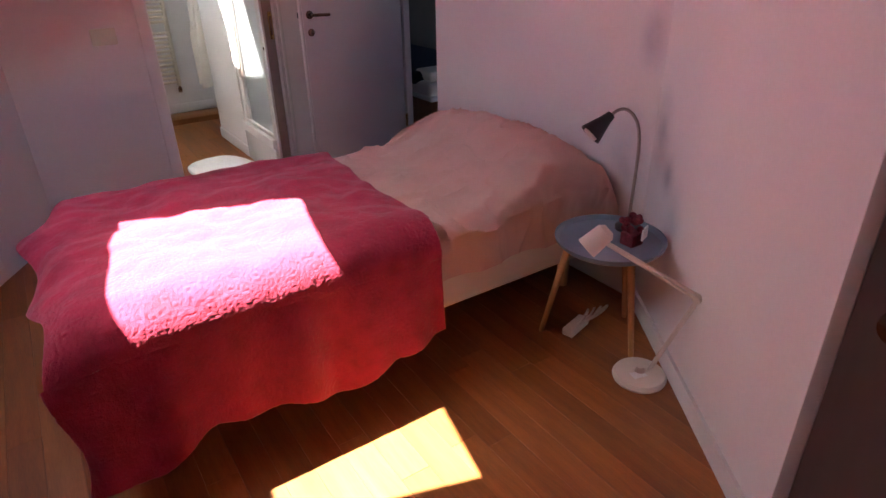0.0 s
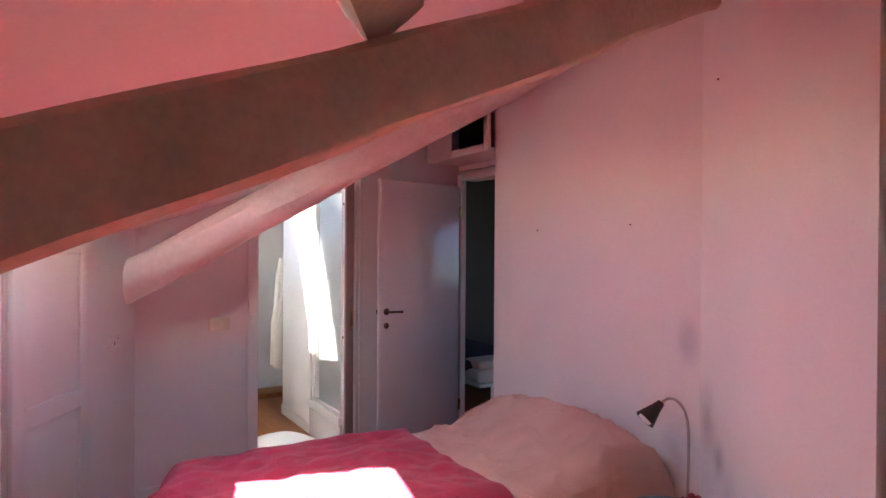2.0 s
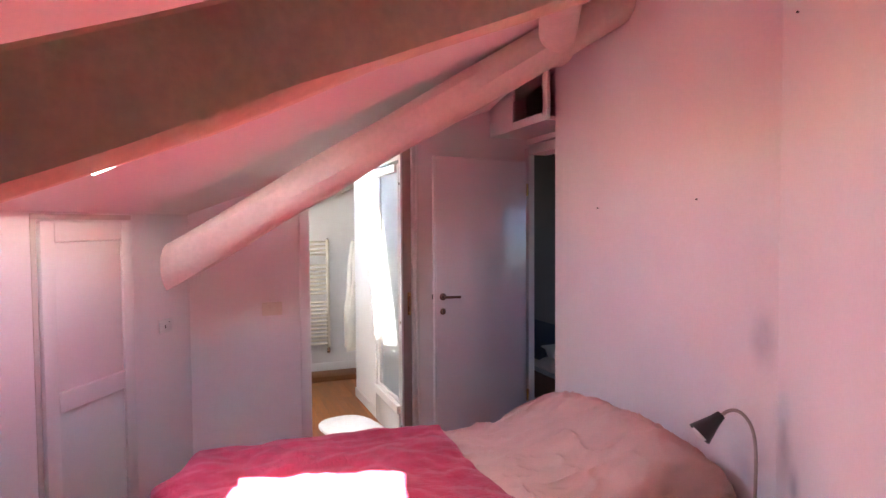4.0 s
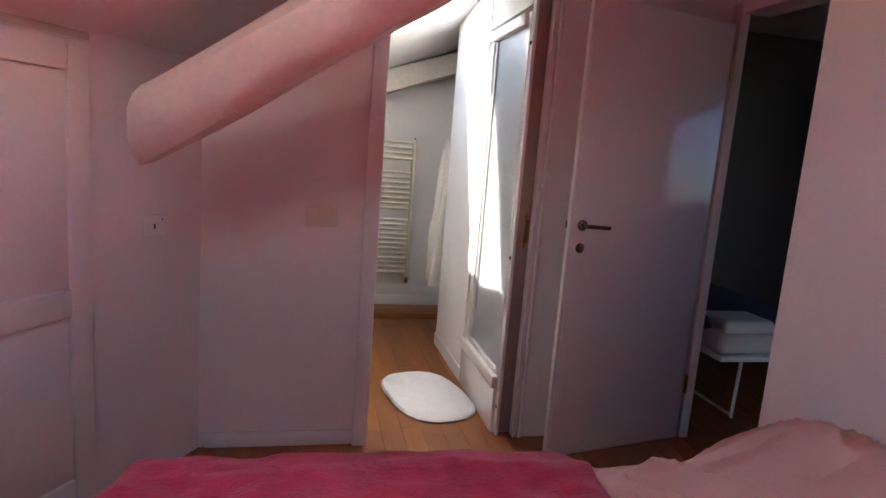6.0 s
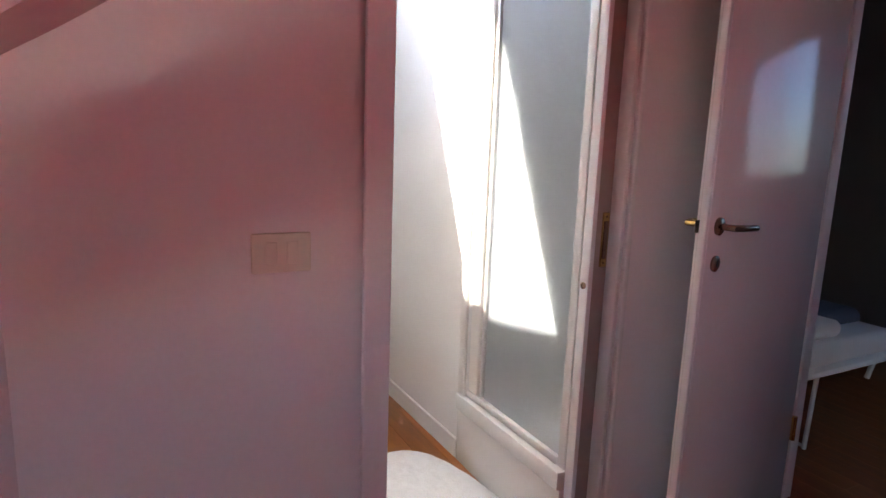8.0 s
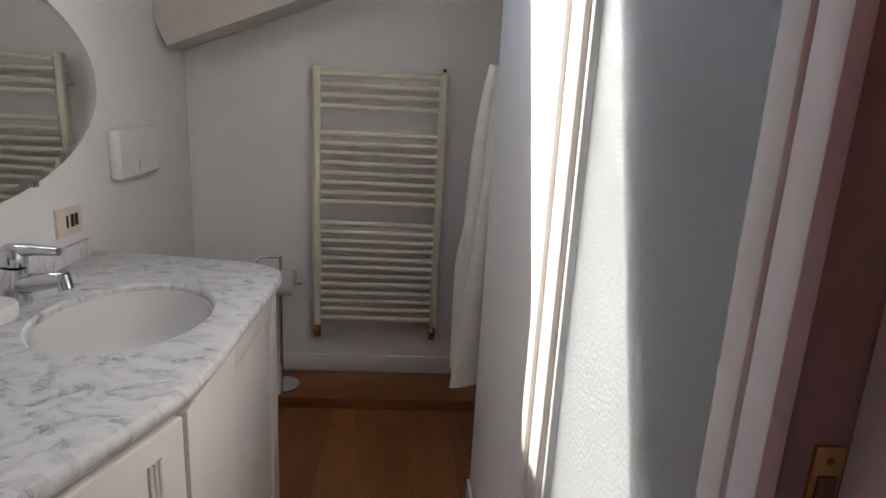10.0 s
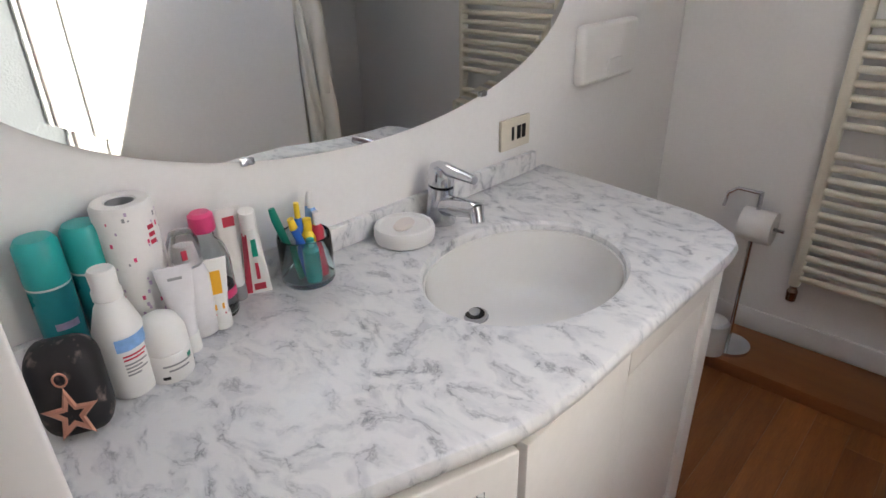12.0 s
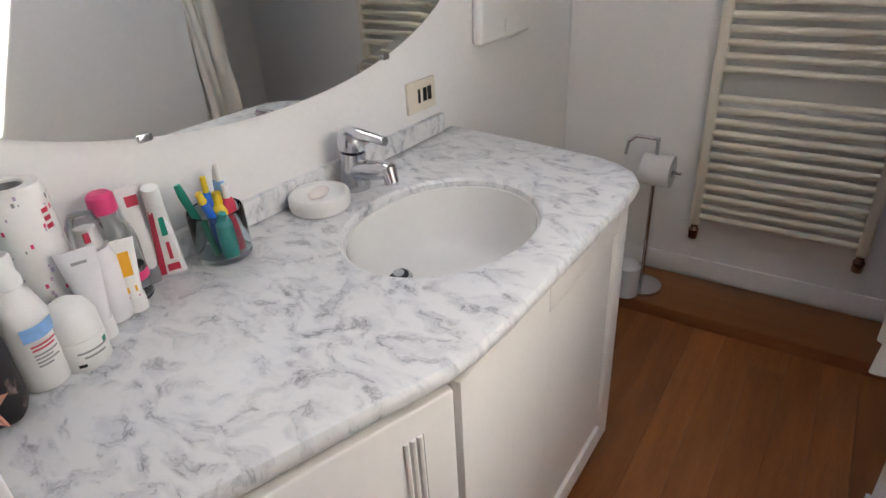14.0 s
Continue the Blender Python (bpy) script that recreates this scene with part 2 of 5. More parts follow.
MATWHITE = mat("bath_mat_cotton", (0.82, 0.82, 0.82), 1.0, 0.04, 30, 200, 1.0, dist=0.006)
POUCH = mat("patterned_pouch", (0.012, 0.010, 0.014), 0.6, 0.3, 34, 90, 0.2, second=(0.30, 0.22, 0.20))
POUCH.node_tree.nodes["Map Range"].inputs["From Min"].default_value = 0.58
POUCH.node_tree.nodes["Map Range"].inputs["From Max"].default_value = 0.70
ROSEGOLD = mat("rose_gold", (0.72, 0.36, 0.26), 0.3, 0.1, 20, 80, 0.1, metal=1.0)
MARBLE = marble_mat("grey_veined_marble")
NAVY = mat("navy_cloth", (0.045, 0.05, 0.075), 0.9, 0.15, 8, 160, 0.4)
DUST = mat("dark_red_flowers", (0.18, 0.02, 0.03), 0.8, 0.4, 60, 160, 0.4)
TUMBLER = glass_mat("tumbler_glass", (0.84, 0.94, 0.94))
CLEAR = glass_mat("clear_glass", (0.93, 0.96, 0.96))
PALEPLASTIC = glass_mat("clear_plastic", (0.95, 0.93, 0.95), 0.12)
FROST = frosted_mat("frosted_glass")
ROOFGLASS = bpy.data.materials.new("roof_glass")
ROOFGLASS.use_nodes = True
_n, _l = ROOFGLASS.node_tree.nodes, ROOFGLASS.node_tree.links
_t, _g, _m = _n.new("ShaderNodeBsdfTransparent"), _n.new("ShaderNodeBsdfGlossy"), _n.new("ShaderNodeMixShader")
_t.inputs["Color"].default_value = (0.96, 0.97, 0.97, 1)
_g.inputs["Roughness"].default_value = 0.02
_m.inputs["Fac"].default_value = 0.05
_l.new(_t.outputs[0], _m.inputs[1])
_l.new(_g.outputs[0], _m.inputs[2])
_l.new(_m.outputs[0], _n["Material Output"].inputs["Surface"])
# Glass with an added tint that cuts the sky light entering the far room.
DIMGLASS = ROOFGLASS.copy()
DIMGLASS.name = "tinted_glass"
for _k in DIMGLASS.node_tree.nodes:
    if _k.type == "BSDF_TRANSPARENT":
        _k.inputs["Color"].default_value = (0.27, 0.31, 0.37, 1)
MIRROR = bpy.data.materials.new("mirror_silver")
MIRROR.use_nodes = True
MIRROR.node_tree.nodes["Principled BSDF"].inputs["Metallic"].default_value = 1.0
MIRROR.node_tree.nodes["Principled BSDF"].inputs["Roughness"].default_value = 0.015
MIRROR.node_tree.nodes["Principled BSDF"].inputs["Base Color"].default_value = (0.88, 0.90, 0.88, 1)


# ---- mesh helpers ----
def mesh_of(name, bm, material, smooth=True):
    me = bpy.data.meshes.new(name)
    bmesh.ops.recalc_face_normals(bm, faces=bm.faces)
    bm.to_mesh(me)
    bm.free()
    me.materials.append(material)
    if smooth:
        me.shade_smooth()
        me.set_sharp_from_angle(angle=radians(38))
    return me


def part(name, bm, material, parent=None, label="", smooth=True):
    ob = new(name, mesh_of(name, bm, material, smooth))
    if parent is not None:
        ob.parent = parent
    if label:
        ob["label"] = label
    return ob


def thing(name, label, category, at=(0, 0, 0), rz=0.0, group=""):
    ob = new(name)
    ob.matrix_basis = pose(*at, 0, 0, rz)
    return tagged(ob, label, category, group)


def struct(name, bm, material, label="", category="", smooth=True):
    return tagged(part(name, bm, material, None, "", smooth), label or name.replace("_", " "), category or name.split("_")[0], "", "structure")


def box(bm, lo, hi, bevel=0.0, seg=2, m=None):
    lo, hi = Vector(lo), Vector(hi)
    r = bmesh.ops.create_cube(bm, size=1.0)
    vs = r["verts"]
    for v in vs:
        v.co = Vector((lo[i] + (v.co[i] + 0.5) * (hi[i] - lo[i]) for i in range(3)))
    if bevel:
        es = list({e for v in vs for e in v.link_edges})
        out = bmesh.ops.bevel(bm, geom=es, offset=bevel, segments=seg, affect="EDGES", profile=0.5)
        vs = out["verts"] if out["verts"] else vs
        vs = list({v for f in out["faces"] for v in f.verts} | {v for v in vs if v.is_valid})
    if m is not None:
        bmesh.ops.transform(bm, matrix=m, verts=[v for v in vs if v.is_valid])
    return bm


def bbox(lo, hi, bevel=0.0, seg=2, m=None):
    return box(bmesh.new(), lo, hi, bevel, seg, m)


def lathe(profile, seg=28, m=None, bm=None, squash=1.0):
    bm = bm or bmesh.new()
    rings = []
    made = []
    for r, z in profile:
        if r < 1e-5:
            v = bm.verts.new((0, 0, z))
            rings.append([v])
            made.append(v)
        else:
            ring = [bm.verts.new((r * math.cos(a), r * squash * math.sin(a), z)) for a in (2 * math.pi * i / seg for i in range(seg))]
            rings.append(ring)
            made += ring
    for a, b in zip(rings, rings[1:]):
        for i in range(seg):
            j = (i + 1) % seg
            if len(a) == 1 and len(b) == 1:
                continue
            if len(a) == 1:
                bm.faces.new((a[0], b[i], b[j]))
            elif len(b) == 1:
                bm.faces.new((a[i], a[j], b[0]))
            else:
                bm.faces.new((a[i], a[j], b[j], b[i]))
    if m is not None:
        bmesh.ops.transform(bm, matrix=m, verts=made)
    return bm


def tube(points, r, seg=10, bm=None, r2=None, cap=True):
    bm = bm or bmesh.new()
    pts = [Vector(p) for p in points]
    rings = []
    side = None
    for i, p in enumerate(pts):
        d = (pts[min(i + 1, len(pts) - 1)] - pts[max(i - 1, 0)]).normalized()
        if side is None:
            side = d.orthogonal().normalized()
        side = (side - d * side.dot(d)).normalized()
        up = d.cross(side)
        k = i / max(1, len(pts) - 1)
        rr = r if r2 is None else r * (1 - k) + r2 * k
        rings.append([bm.verts.new(p + rr * (math.cos(a) * side + math.sin(a) * up)) for a in (2 * math.pi * j / seg for j in range(seg))])
    for a, b in zip(rings, rings[1:]):
        for j in range(seg):
            bm.faces.new((a[j], a[(j + 1) % seg], b[(j + 1) % seg], b[j]))
    if cap:
        bm.faces.new(rings[0][::-1])
        bm.faces.new(rings[-1])
    return bm


def prism(poly, z0, z1, bm=None):
    """A plan polygon raised from z0 to z1; z1 may be a function of x and y."""
    bm = bm or bmesh.new()
    f0 = z0 if callable(z0) else (lambda x, y: z0)
    f1 = z1 if callable(z1) else (lambda x, y: z1)
    lo = [bm.verts.new((x, y, f0(x, y))) for x, y in poly]
    hi = [bm.verts.new((x, y, f1(x, y))) for x, y in poly]
    k = len(poly)
    for i in range(k):
        j = (i + 1) % k
        bm.faces.new((lo[i], lo[j], hi[j], hi[i]))
    bm.faces.new(lo[::-1])
    bm.faces.new(hi)
    return bm


def wall_line(p, q, thick, z0, z1):
    """A wall whose room face runs from p to q, thickened to the right of that way."""
    d = Vector((q[0] - p[0], q[1] - p[1])).normalized()
    s = Vector((d.y, -d.x)) * thick
    return prism([p, q, (q[0] + s.x, q[1] + s.y), (p[0] + s.x, p[1] + s.y)], z0, z1)


def bez(p0, p1, p2, p3, k=14):
    p0, p1, p2, p3 = map(Vector, (p0, p1, p2, p3))
    return [((1 - t) ** 3) * p0 + 3 * t * (1 - t) ** 2 * p1 + 3 * t * t * (1 - t) * p2 + t ** 3 * p3 for t in (i / k for i in range(k + 1))]


# ---- the plan ----
def roof(x, y):
    return 1.64 + 0.43 * (0.866 * x - 0.5 * y + 2.73)


def bath_roof(x, y):
    return 1.755 + 0.40 * x + 0.15 * (6.70 - y)


XA = 1.46           # bed-head wall
YS = 4.41           # wall with the light switch and the bathroom doorway
XS = 0.73           # shower wall
XM = -0.468        # mirror wall
YR = 6.70           # radiator wall
HOLE = [(-0.931, 3.219), (-0.429, 3.074), (-0.641, 2.346), (-1.115, 2.46)]
BHOLE = [(0.128, 5.035), (0.128, 5.535), (0.603, 5.68), (0.603, 5.18)]


def roof_slab(outer, inner, f, thick, splay):
    """A sloping ceiling with a splayed roof-window hole."""
    bm = bmesh.new()
    c = Vector((sum(p[0] for p in inner) / 4, sum(p[1] for p in inner) / 4))
    wide = [tuple(c + (Vector(p) - c) * splay) for p in inner]
    lo_o = [bm.verts.new((x, y, f(x, y))) for x, y in outer]
    hi_o = [bm.verts.new((x, y, f(x, y) + thick)) for x, y in outer]
    lo_i = [bm.verts.new((x, y, f(x, y))) for x, y in inner]
    hi_i = [bm.verts.new((x, y, f(x, y) + thick)) for x, y in wide]
    for i in range(4):
        j = (i + 1) % 4
        bm.faces.new((lo_o[i], lo_o[j], lo_i[j], lo_i[i]))
        bm.faces.new((hi_o[i], hi_o[j], hi_i[j], hi_i[i]))
        bm.faces.new((lo_o[i], lo_o[j], hi_o[j], hi_o[i]))
        bm.faces.new((lo_i[i], lo_i[j], hi_i[j], hi_i[i]))
    return bm


def roof_window(name, inner, f, thick, splay):
    c = Vector((sum(p[0] for p in inner) / 4, sum(p[1] for p in inner) / 4))
    root = thing(name, "white-framed roof window in the sloping ceiling, letting sun in", "roof window")
    root["kind"] = "structure"
    bm = bmesh.new()
    for i in range(4):
        a, b = inner[i], inner[(i + 1) % 4]
        pa, pb = c + (Vector(a) - c) * splay, c + (Vector(b) - c) * splay
        qa, qb = c + (Vector(a) - c) * (splay + 0.16), c + (Vector(b) - c) * (splay + 0.16)
        vs = []
        for p in (pa, pb, qb, qa):
            for dz in (0.004, 0.05):
                vs.append(bm.verts.new((p.x, p.y, f(p.x, p.y) + thick + dz)))
        l, h = vs[0::2], vs[1::2]
        bm.faces.new(l)
        bm.faces.new(h)
        for k in range(4):
            bm.faces.new((l[k], l[(k + 1) % 4], h[(k + 1) % 4], h[k]))
    part("window_frame", bm, WHITE, root, smooth=False)
    g = bmesh.new()
    wide = [c + (Vector(p) - c) * (splay + 0.02) for p in inner]
    lo = [g.verts.new((p.x, p.y, f(p.x, p.y) + thick + 0.02)) for p in wide]
    hi = [g.verts.new((p.x, p.y, f(p.x, p.y) + thick + 0.026)) for p in wide]
    g.faces.new(lo)
    g.faces.new(hi)
    for k in range(4):
        g.faces.new((lo[k], lo[(k + 1) % 4], hi[(k + 1) % 4], hi[k]))
    pane = part("pane", g, ROOFGLASS, root, smooth=False)
    pane.visible_shadow = False


struct("ceiling_bedroom", roof_slab([(-3.6, 4.43), (1.9, 4.43), (1.9, -0.3), (-3.6, -0.3)], HOLE, roof, 0.10, 1.5), CEIL, "sloping white plaster ceiling under the roof of the bedroom", "ceiling", False)
struct("ceiling_bathroom", roof_slab([(-0.8, 4.432), (-0.8, 6.9), (1.6, 6.9), (1.6, 4.432)], BHOLE, bath_roof, 0.10, 1.5), BATHWALL, "sloping white plaster ceiling of the bathroom", "ceiling", False)
struct("ceiling_far_room", bbox((1.70, 2.0, 2.6), (4.6, 6.8, 2.7)), CEIL, "plain ceiling of the unlit far room", "ceiling", False)
roof_window("roof_window", HOLE, roof, 0.10, 1.5)
roof_window("roof_window", BHOLE, bath_roof, 0.10, 1.5)

# walls of the bedroom
TOP = lambda x, y: roof(x, y) + 0.02
BTOP = lambda x, y: bath_roof(x, y) + 0.03
struct("wall_eaves", wall_line((-0.57, 4.497), (-3.2, -0.06), 0.12, 0, TOP), WALL, "low painted wall under the eaves", "wall", False)
struct("wall_south", bbox((-3.4, -0.22, 0), (0.62, -0.10, 3.6)), WALL, "painted wall behind the room door", "wall", False)
struct("wall_angled", wall_line((1.56, 2.184), (0.55, 0.73), -0.10, 0, TOP), SCUFFWALL, "white painted angled wall with grey scuffs", "wall", False)
struct("wall_return", bbox((0.552, -0.1, 0), (0.66, 0.728, 3.5)), WALL, "painted wall return beside the room door", "wall", False)
struct("wall_bedhead", prism([(XA, 2.0405), (1.80, 2.5305), (1.80, 3.60), (XA, 3.60)], 0, TOP), SCUFFWALL, "white painted wall behind the head of the bed", "wall", False)

# wall with the bathroom doorway: left piece, lintel, right piece
struct("wall_switch", bbox((-0.72, 4.395, 0), (0.062, 4.532, 2.6)), WALL, "white painted wall beside the bathroom doorway", "wall", False)
struct("wall_lintel", bbox((0.064, YS, 2.14), (0.838, 4.54, 3.2)), WALL, "white painted wall above the bathroom doorway", "wall", False)
struct("wall_behind_door", bbox((0.854, YS, 0), (1.738, 4.50, 3.4)), WALL, "white painted wall behind the open grey door", "wall", False)
struct("wall_lobby_top", bbox((1.70, 3.602, 2.15), (1.84, YS - 0.002, 3.4)), WALL, "painted wall above the far room's doorway", "wall", False)

# bathroom walls
struct("wall_mirror", prism([(-0.486, 4.534), (-0.457, 5.72), (-0.472, 6.82), (-0.70, 6.82), (-0.70, 4.534)], 0, BTOP), BATHWALL, "white painted bathroom wall behind the mirror", "wall", False)
struct("wall_radiator", bbox((-0.468, YR, 0), (1.6, 6.82, 2.6)), BATHWALL, "white painted bathroom wall behind the towel radiator", "wall", False)
sh = bmesh.new()
prism([(XS - 0.005, 5.115), (0.83, 5.115), (0.83, 5.83), (0.712, 5.83)], 0, 2.45, sh)
box(sh, (XS, 4.47, 2.02), (0.83, 5.113, 2.45))
struct("wall_shower", sh, BATHWALL, "white painted wall around the shower doorway", "wall", False)
struct("wall_shower_back", bbox((1.50, 4.502, 0), (1.6, 6.70, 2.6)), BATHWALL, "white wall at the back of the shower", "wall", False)
struct("wall_shower_end", bbox((0.832, 5.75, 0), (1.498, 5.83, 2.5)), BATHWALL, "white wall at the end of the shower", "wall", False)

# the unlit far room, its walls coloured dark for the gloom
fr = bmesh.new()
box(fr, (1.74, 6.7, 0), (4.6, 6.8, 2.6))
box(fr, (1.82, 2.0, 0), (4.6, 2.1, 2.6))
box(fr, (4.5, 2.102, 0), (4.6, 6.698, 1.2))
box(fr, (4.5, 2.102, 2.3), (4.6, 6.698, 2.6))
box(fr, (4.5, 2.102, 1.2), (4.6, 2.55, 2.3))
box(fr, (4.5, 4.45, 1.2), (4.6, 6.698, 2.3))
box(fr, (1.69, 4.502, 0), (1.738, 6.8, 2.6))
struct("wall_far_room", fr, FARGLOOM, "walls of the unlit room beyond the open door, its gloom put into their colour", "wall", False)

fw = thing("window_1", "white-framed window of the far room with open sky beyond", "window")
fw["kind"] = "structure"
part("frame", bbox((4.51, 2.552, 1.202), (4.57, 2.60, 2.298), 0.004), WHITE, fw)
part("frame", bbox((4.51, 4.40, 1.202), (4.57, 4.448, 2.298), 0.004), WHITE, fw)
part("sill", bbox((4.46, 2.55, 1.17), (4.499, 4.45, 1.20), 0.004), WHITE, fw)
wpane = part("pane", bbox((4.53, 2.602, 1.204), (4.536, 4.398, 2.296)), DIMGLASS, fw)

# baseboards
bb = bmesh.new()
box(bb, (-0.60, 4.382, 0), (0.028, 4.393, 0.07), 0.003)
struct("baseboard", bb, WHITE, "white painted baseboard", "baseboard")
d = (Vector((0.55, 0.73)) - Vector((1.46, 2.04))).normalized()
nrm = Vector((d.y, -d.x)) * 0.012
struct("baseboard_angled", prism([(1.45, 2.03), (0.60, 0.806), (0.60 + nrm.x, 0.806 + nrm.y), (1.45 + nrm.x, 2.03 + nrm.y)], 0, 0.08), WHITE, "white painted baseboard of the angled wall", "baseboard", False)
struct("baseboard_bath", bbox((-0.46, 6.687, 0.052), (1.49, 6.698, 0.13), 0.003), BATHWALL, "white baseboard under the radiator", "baseboard")
struct("baseboard_shower", prism([(0.713, 5.12), (0.723, 5.12), (0.711, 5.83), (0.701, 5.83)], 0, 0.08), BATHWALL, "white baseboard of the shower wall", "baseboard")
struct("step", bbox((-0.464, 6.42, 0.0), (1.49, 6.685, 0.05), 0.004), STEPWOOD, "low oak plinth along the bathroom wall", "step")


# beams: uneven hewn timbers painted with the walls
def beam(name, p, q, w, h, label, material, wob=0.012, seg=26, round_=0.25, taper=1.0, plumb=False, roll=0.0):
    bm = bmesh.new()
    p, q = Vector(p), Vector(q)
    ax = (q - p).normalized()
    side = ax.cross(Vector((0, 0, 1))).normalized()
    side = Matrix.Rotation(radians(-roll), 3, ax) @ side
    up = side.cross(ax)
    rings = []
    prof = []
    for cx, cz in ((-1, -1), (1, -1), (1, 1), (-1, 1)):
        base = math.atan2(cz, cx)
        for da in (-0.5, 0, 0.5):
            ang = base + da * 0.9
            k = 1 - round_ * (0.35 if da == 0 else 0.0)
            ca, sa = math.cos(ang), math.sin(ang)
            s = 1 / max(abs(ca), abs(sa))
            prof.append((ca * s * k, sa * s * k))
    for i in range(seg + 1):
        t = i / seg
        c = p.lerp(q, t)
        sc = 1 + (taper - 1) * t
        ring = []
        for j, (a, b) in enumerate(prof):
            nv = noise.noise_vector(Vector((c.x * 2.2 + j * 0.35, c.y * 2.2, c.z * 2.2 + b)))
            nb = noise.noise(Vector((c.x * 1.3, c.y * 1.3, 7.0))) * wob * 1.5
            ring.append(bm.verts.new(c + side * (a * w / 2 * sc + nv.x * wob) + up * (b * h / 2 * sc + nv.y * wob + nb)))
        if plumb and i == 0:
            h_ = Vector((ax.x, ax.y, 0)).normalized()
            for v in ring:
                v.co += ax * ((p - v.co).dot(h_) / ax.dot(h_))
        rings.append(ring)
    k = len(prof)
    for a, b in zip(rings, rings[1:]):
        for j in range(k):
            bm.faces.new((a[j], a[(j + 1) % k], b[(j + 1) % k], b[j]))
    bm.faces.new(rings[0][::-1])
    bm.faces.new(rings[-1])
    return tagged(part(name, bm, material), label, "beam", "", "structure")


beam("beam", (-1.75, 1.50, 1.335), (1.40, 1.95, 2.685), 0.16, 0.245, "painted rough-hewn sloping roof beam across the bedroom", BEAMWARM, 0.014, round_=0.5, taper=0.86)
beam("beam", (-0.70, 3.870, 1.362), (1.50, 2.94, 2.700), 0.20, 0.200, "thick rounded painted roof beam near the bathroom wall", BEAM, 0.014, round_=0.75, plumb=True)
beam("purlin", (-1.31, 0.25, 2.179), (-0.302, 1.745, 2.179), 0.186, 0.18, "painted squared purlin resting on the roof beam", BEAMWARM, 0.008, roll=38.2)
lg = bmesh.new()
tube([(0.36 + 0.5 * s, 1.70 + 0.866 * s, 2.495) for s in (0, 0.3, 0.7, 1.2, 1.8)], 0.092, 24, lg)
tagged(part("log_purlin", lg, BEAM), "round painted log purlin with a sawn end", "beam", "", "structure")
beam("beam", (-0.46, 6.535, 1.525), (1.5, 6.535, 2.27), 0.24, 0.17, "grey painted beam over the bathroom radiator", BATHBEAM, 0.01)

# ---- doors and casings ----
def lever(parent, x, y, z, side, out, material=BRONZE):
    """A lever handle with rosette and key rosette on a leaf lying along local x; out is the way of the face."""
    rot = Matrix.Rotation(radians(90), 4, "X")
    h = part("handle", tube([(x, y + out * 0.0, z), (x, y + out * 0.045, z), (x + side * 0.02, y + out * 0.055, z), (x + side * 0.11, y + out * 0.05, z - 0.005)], 0.009, 10), material, parent, "bronze lever handle")
    bm = lathe([(0, 0), (0.024, 0), (0.024, 0.006), (0.018, 0.010), (0, 0.010)], 20, Matrix.Translation((x, y, z)) @ Matrix.Rotation(radians(-90 * out), 4, "X"))
    part("rosette", bm, material, h)
    bm = lathe([(0, 0), (0.022, 0), (0.022, 0.005), (0.016, 0.008), (0, 0.008)], 20, Matrix.Translation((x, y, z - 0.10)) @ Matrix.Rotation(radians(-90 * out), 4, "X"))
    k = part("key_rosette", bm, material, parent, "bronze key rosette")
    part("keyhole", bbox((x - 0.003, y + out * 0.008 - 0.001, z - 0.11), (x + 0.003, y + out * 0.008 + 0.001, z - 0.09)), DARK, k)


def door_leaf(name, label, at, rz, width, height, zlever, material, edge):
    """Origin at the hinge foot; the leaf runs along +x, 44 mm thick, rebated free edge; the shown face is -y."""
    root = thing(name, label, "door", at, rz)
    root["kind"] = "structure"
    part("panel", bbox((0, 0, 0.008), (width - 0.018, 0.030, height), 0.002), material, root)
    part("rebate", bbox((0, 0.030, 0.008), (width - 0.034, 0.044, height - 0.015), 0.002), edge, root)
    part("edge_strip", bbox((width - 0.018, 0.0, 0.008), (width, 0.020, height), 0.004), edge, root, "paler painted leaf edge")
    lever(root, width - 0.065, -0.001, zlever, -1, -1)
    part("latch", bbox((width - 0.016, 0.0225, zlever - 0.016), (width + 0.001, 0.029, zlever + 0.016)), BLACK, root, "dark metal latch")
    bm = tube([(width - 0.065, 0.044, zlever), (width - 0.065, 0.085, zlever), (width - 0.10, 0.095, zlever), (width - 0.16, 0.09, zlever - 0.004)], 0.009, 10)
    part("handle", bm, BRASS, root, "brass lever on the far side")
    for z in (0.25, height - 0.25):
        part("hinge", lathe([(0, 0), (0.009, 0), (0.009, 0.09), (0, 0.09)], 12, Matrix.Translation((-0.006, -0.006, z))), BRASS, root)
    return root


gdoor = door_leaf("door_1", "open grey painted door with a bronze lever, swung against the wall", (1.668, 4.346, 0), 192.0, 0.80, 2.02, 1.08, DOORGREY, WHITE)
# the room door, open beside the way in
rdoor = door_leaf("door_2", "dark brown open room door with bronze handle and pale edge", (0.30, 0.02, 0), 101.0, 0.80, 2.10, 1.19, DOORBROWN, TAUPE)


# Black strip stands for the shadow line in the leaf's rebate.
part("groove", bbox((0.772, 0.0205, 0.008), (0.794, 0.0265, 2.10)), BLACK, rdoor, "black strip for the shadow in the leaf rebate")
part("edge_strip", bbox((0.770, 0.027, 0.008), (0.7965, 0.050, 2.09), 0.003), WALL, rdoor, "pale painted leaf edge")


def mirrored_y(root):
    for o in root.children_recursive:
        if o.type == "MESH":
            o.data.transform(Matrix.Scale(-1, 4, (0, 1, 0)))
            o.data.flip_normals()


mirrored_y(gdoor)
mirrored_y(rdoor)

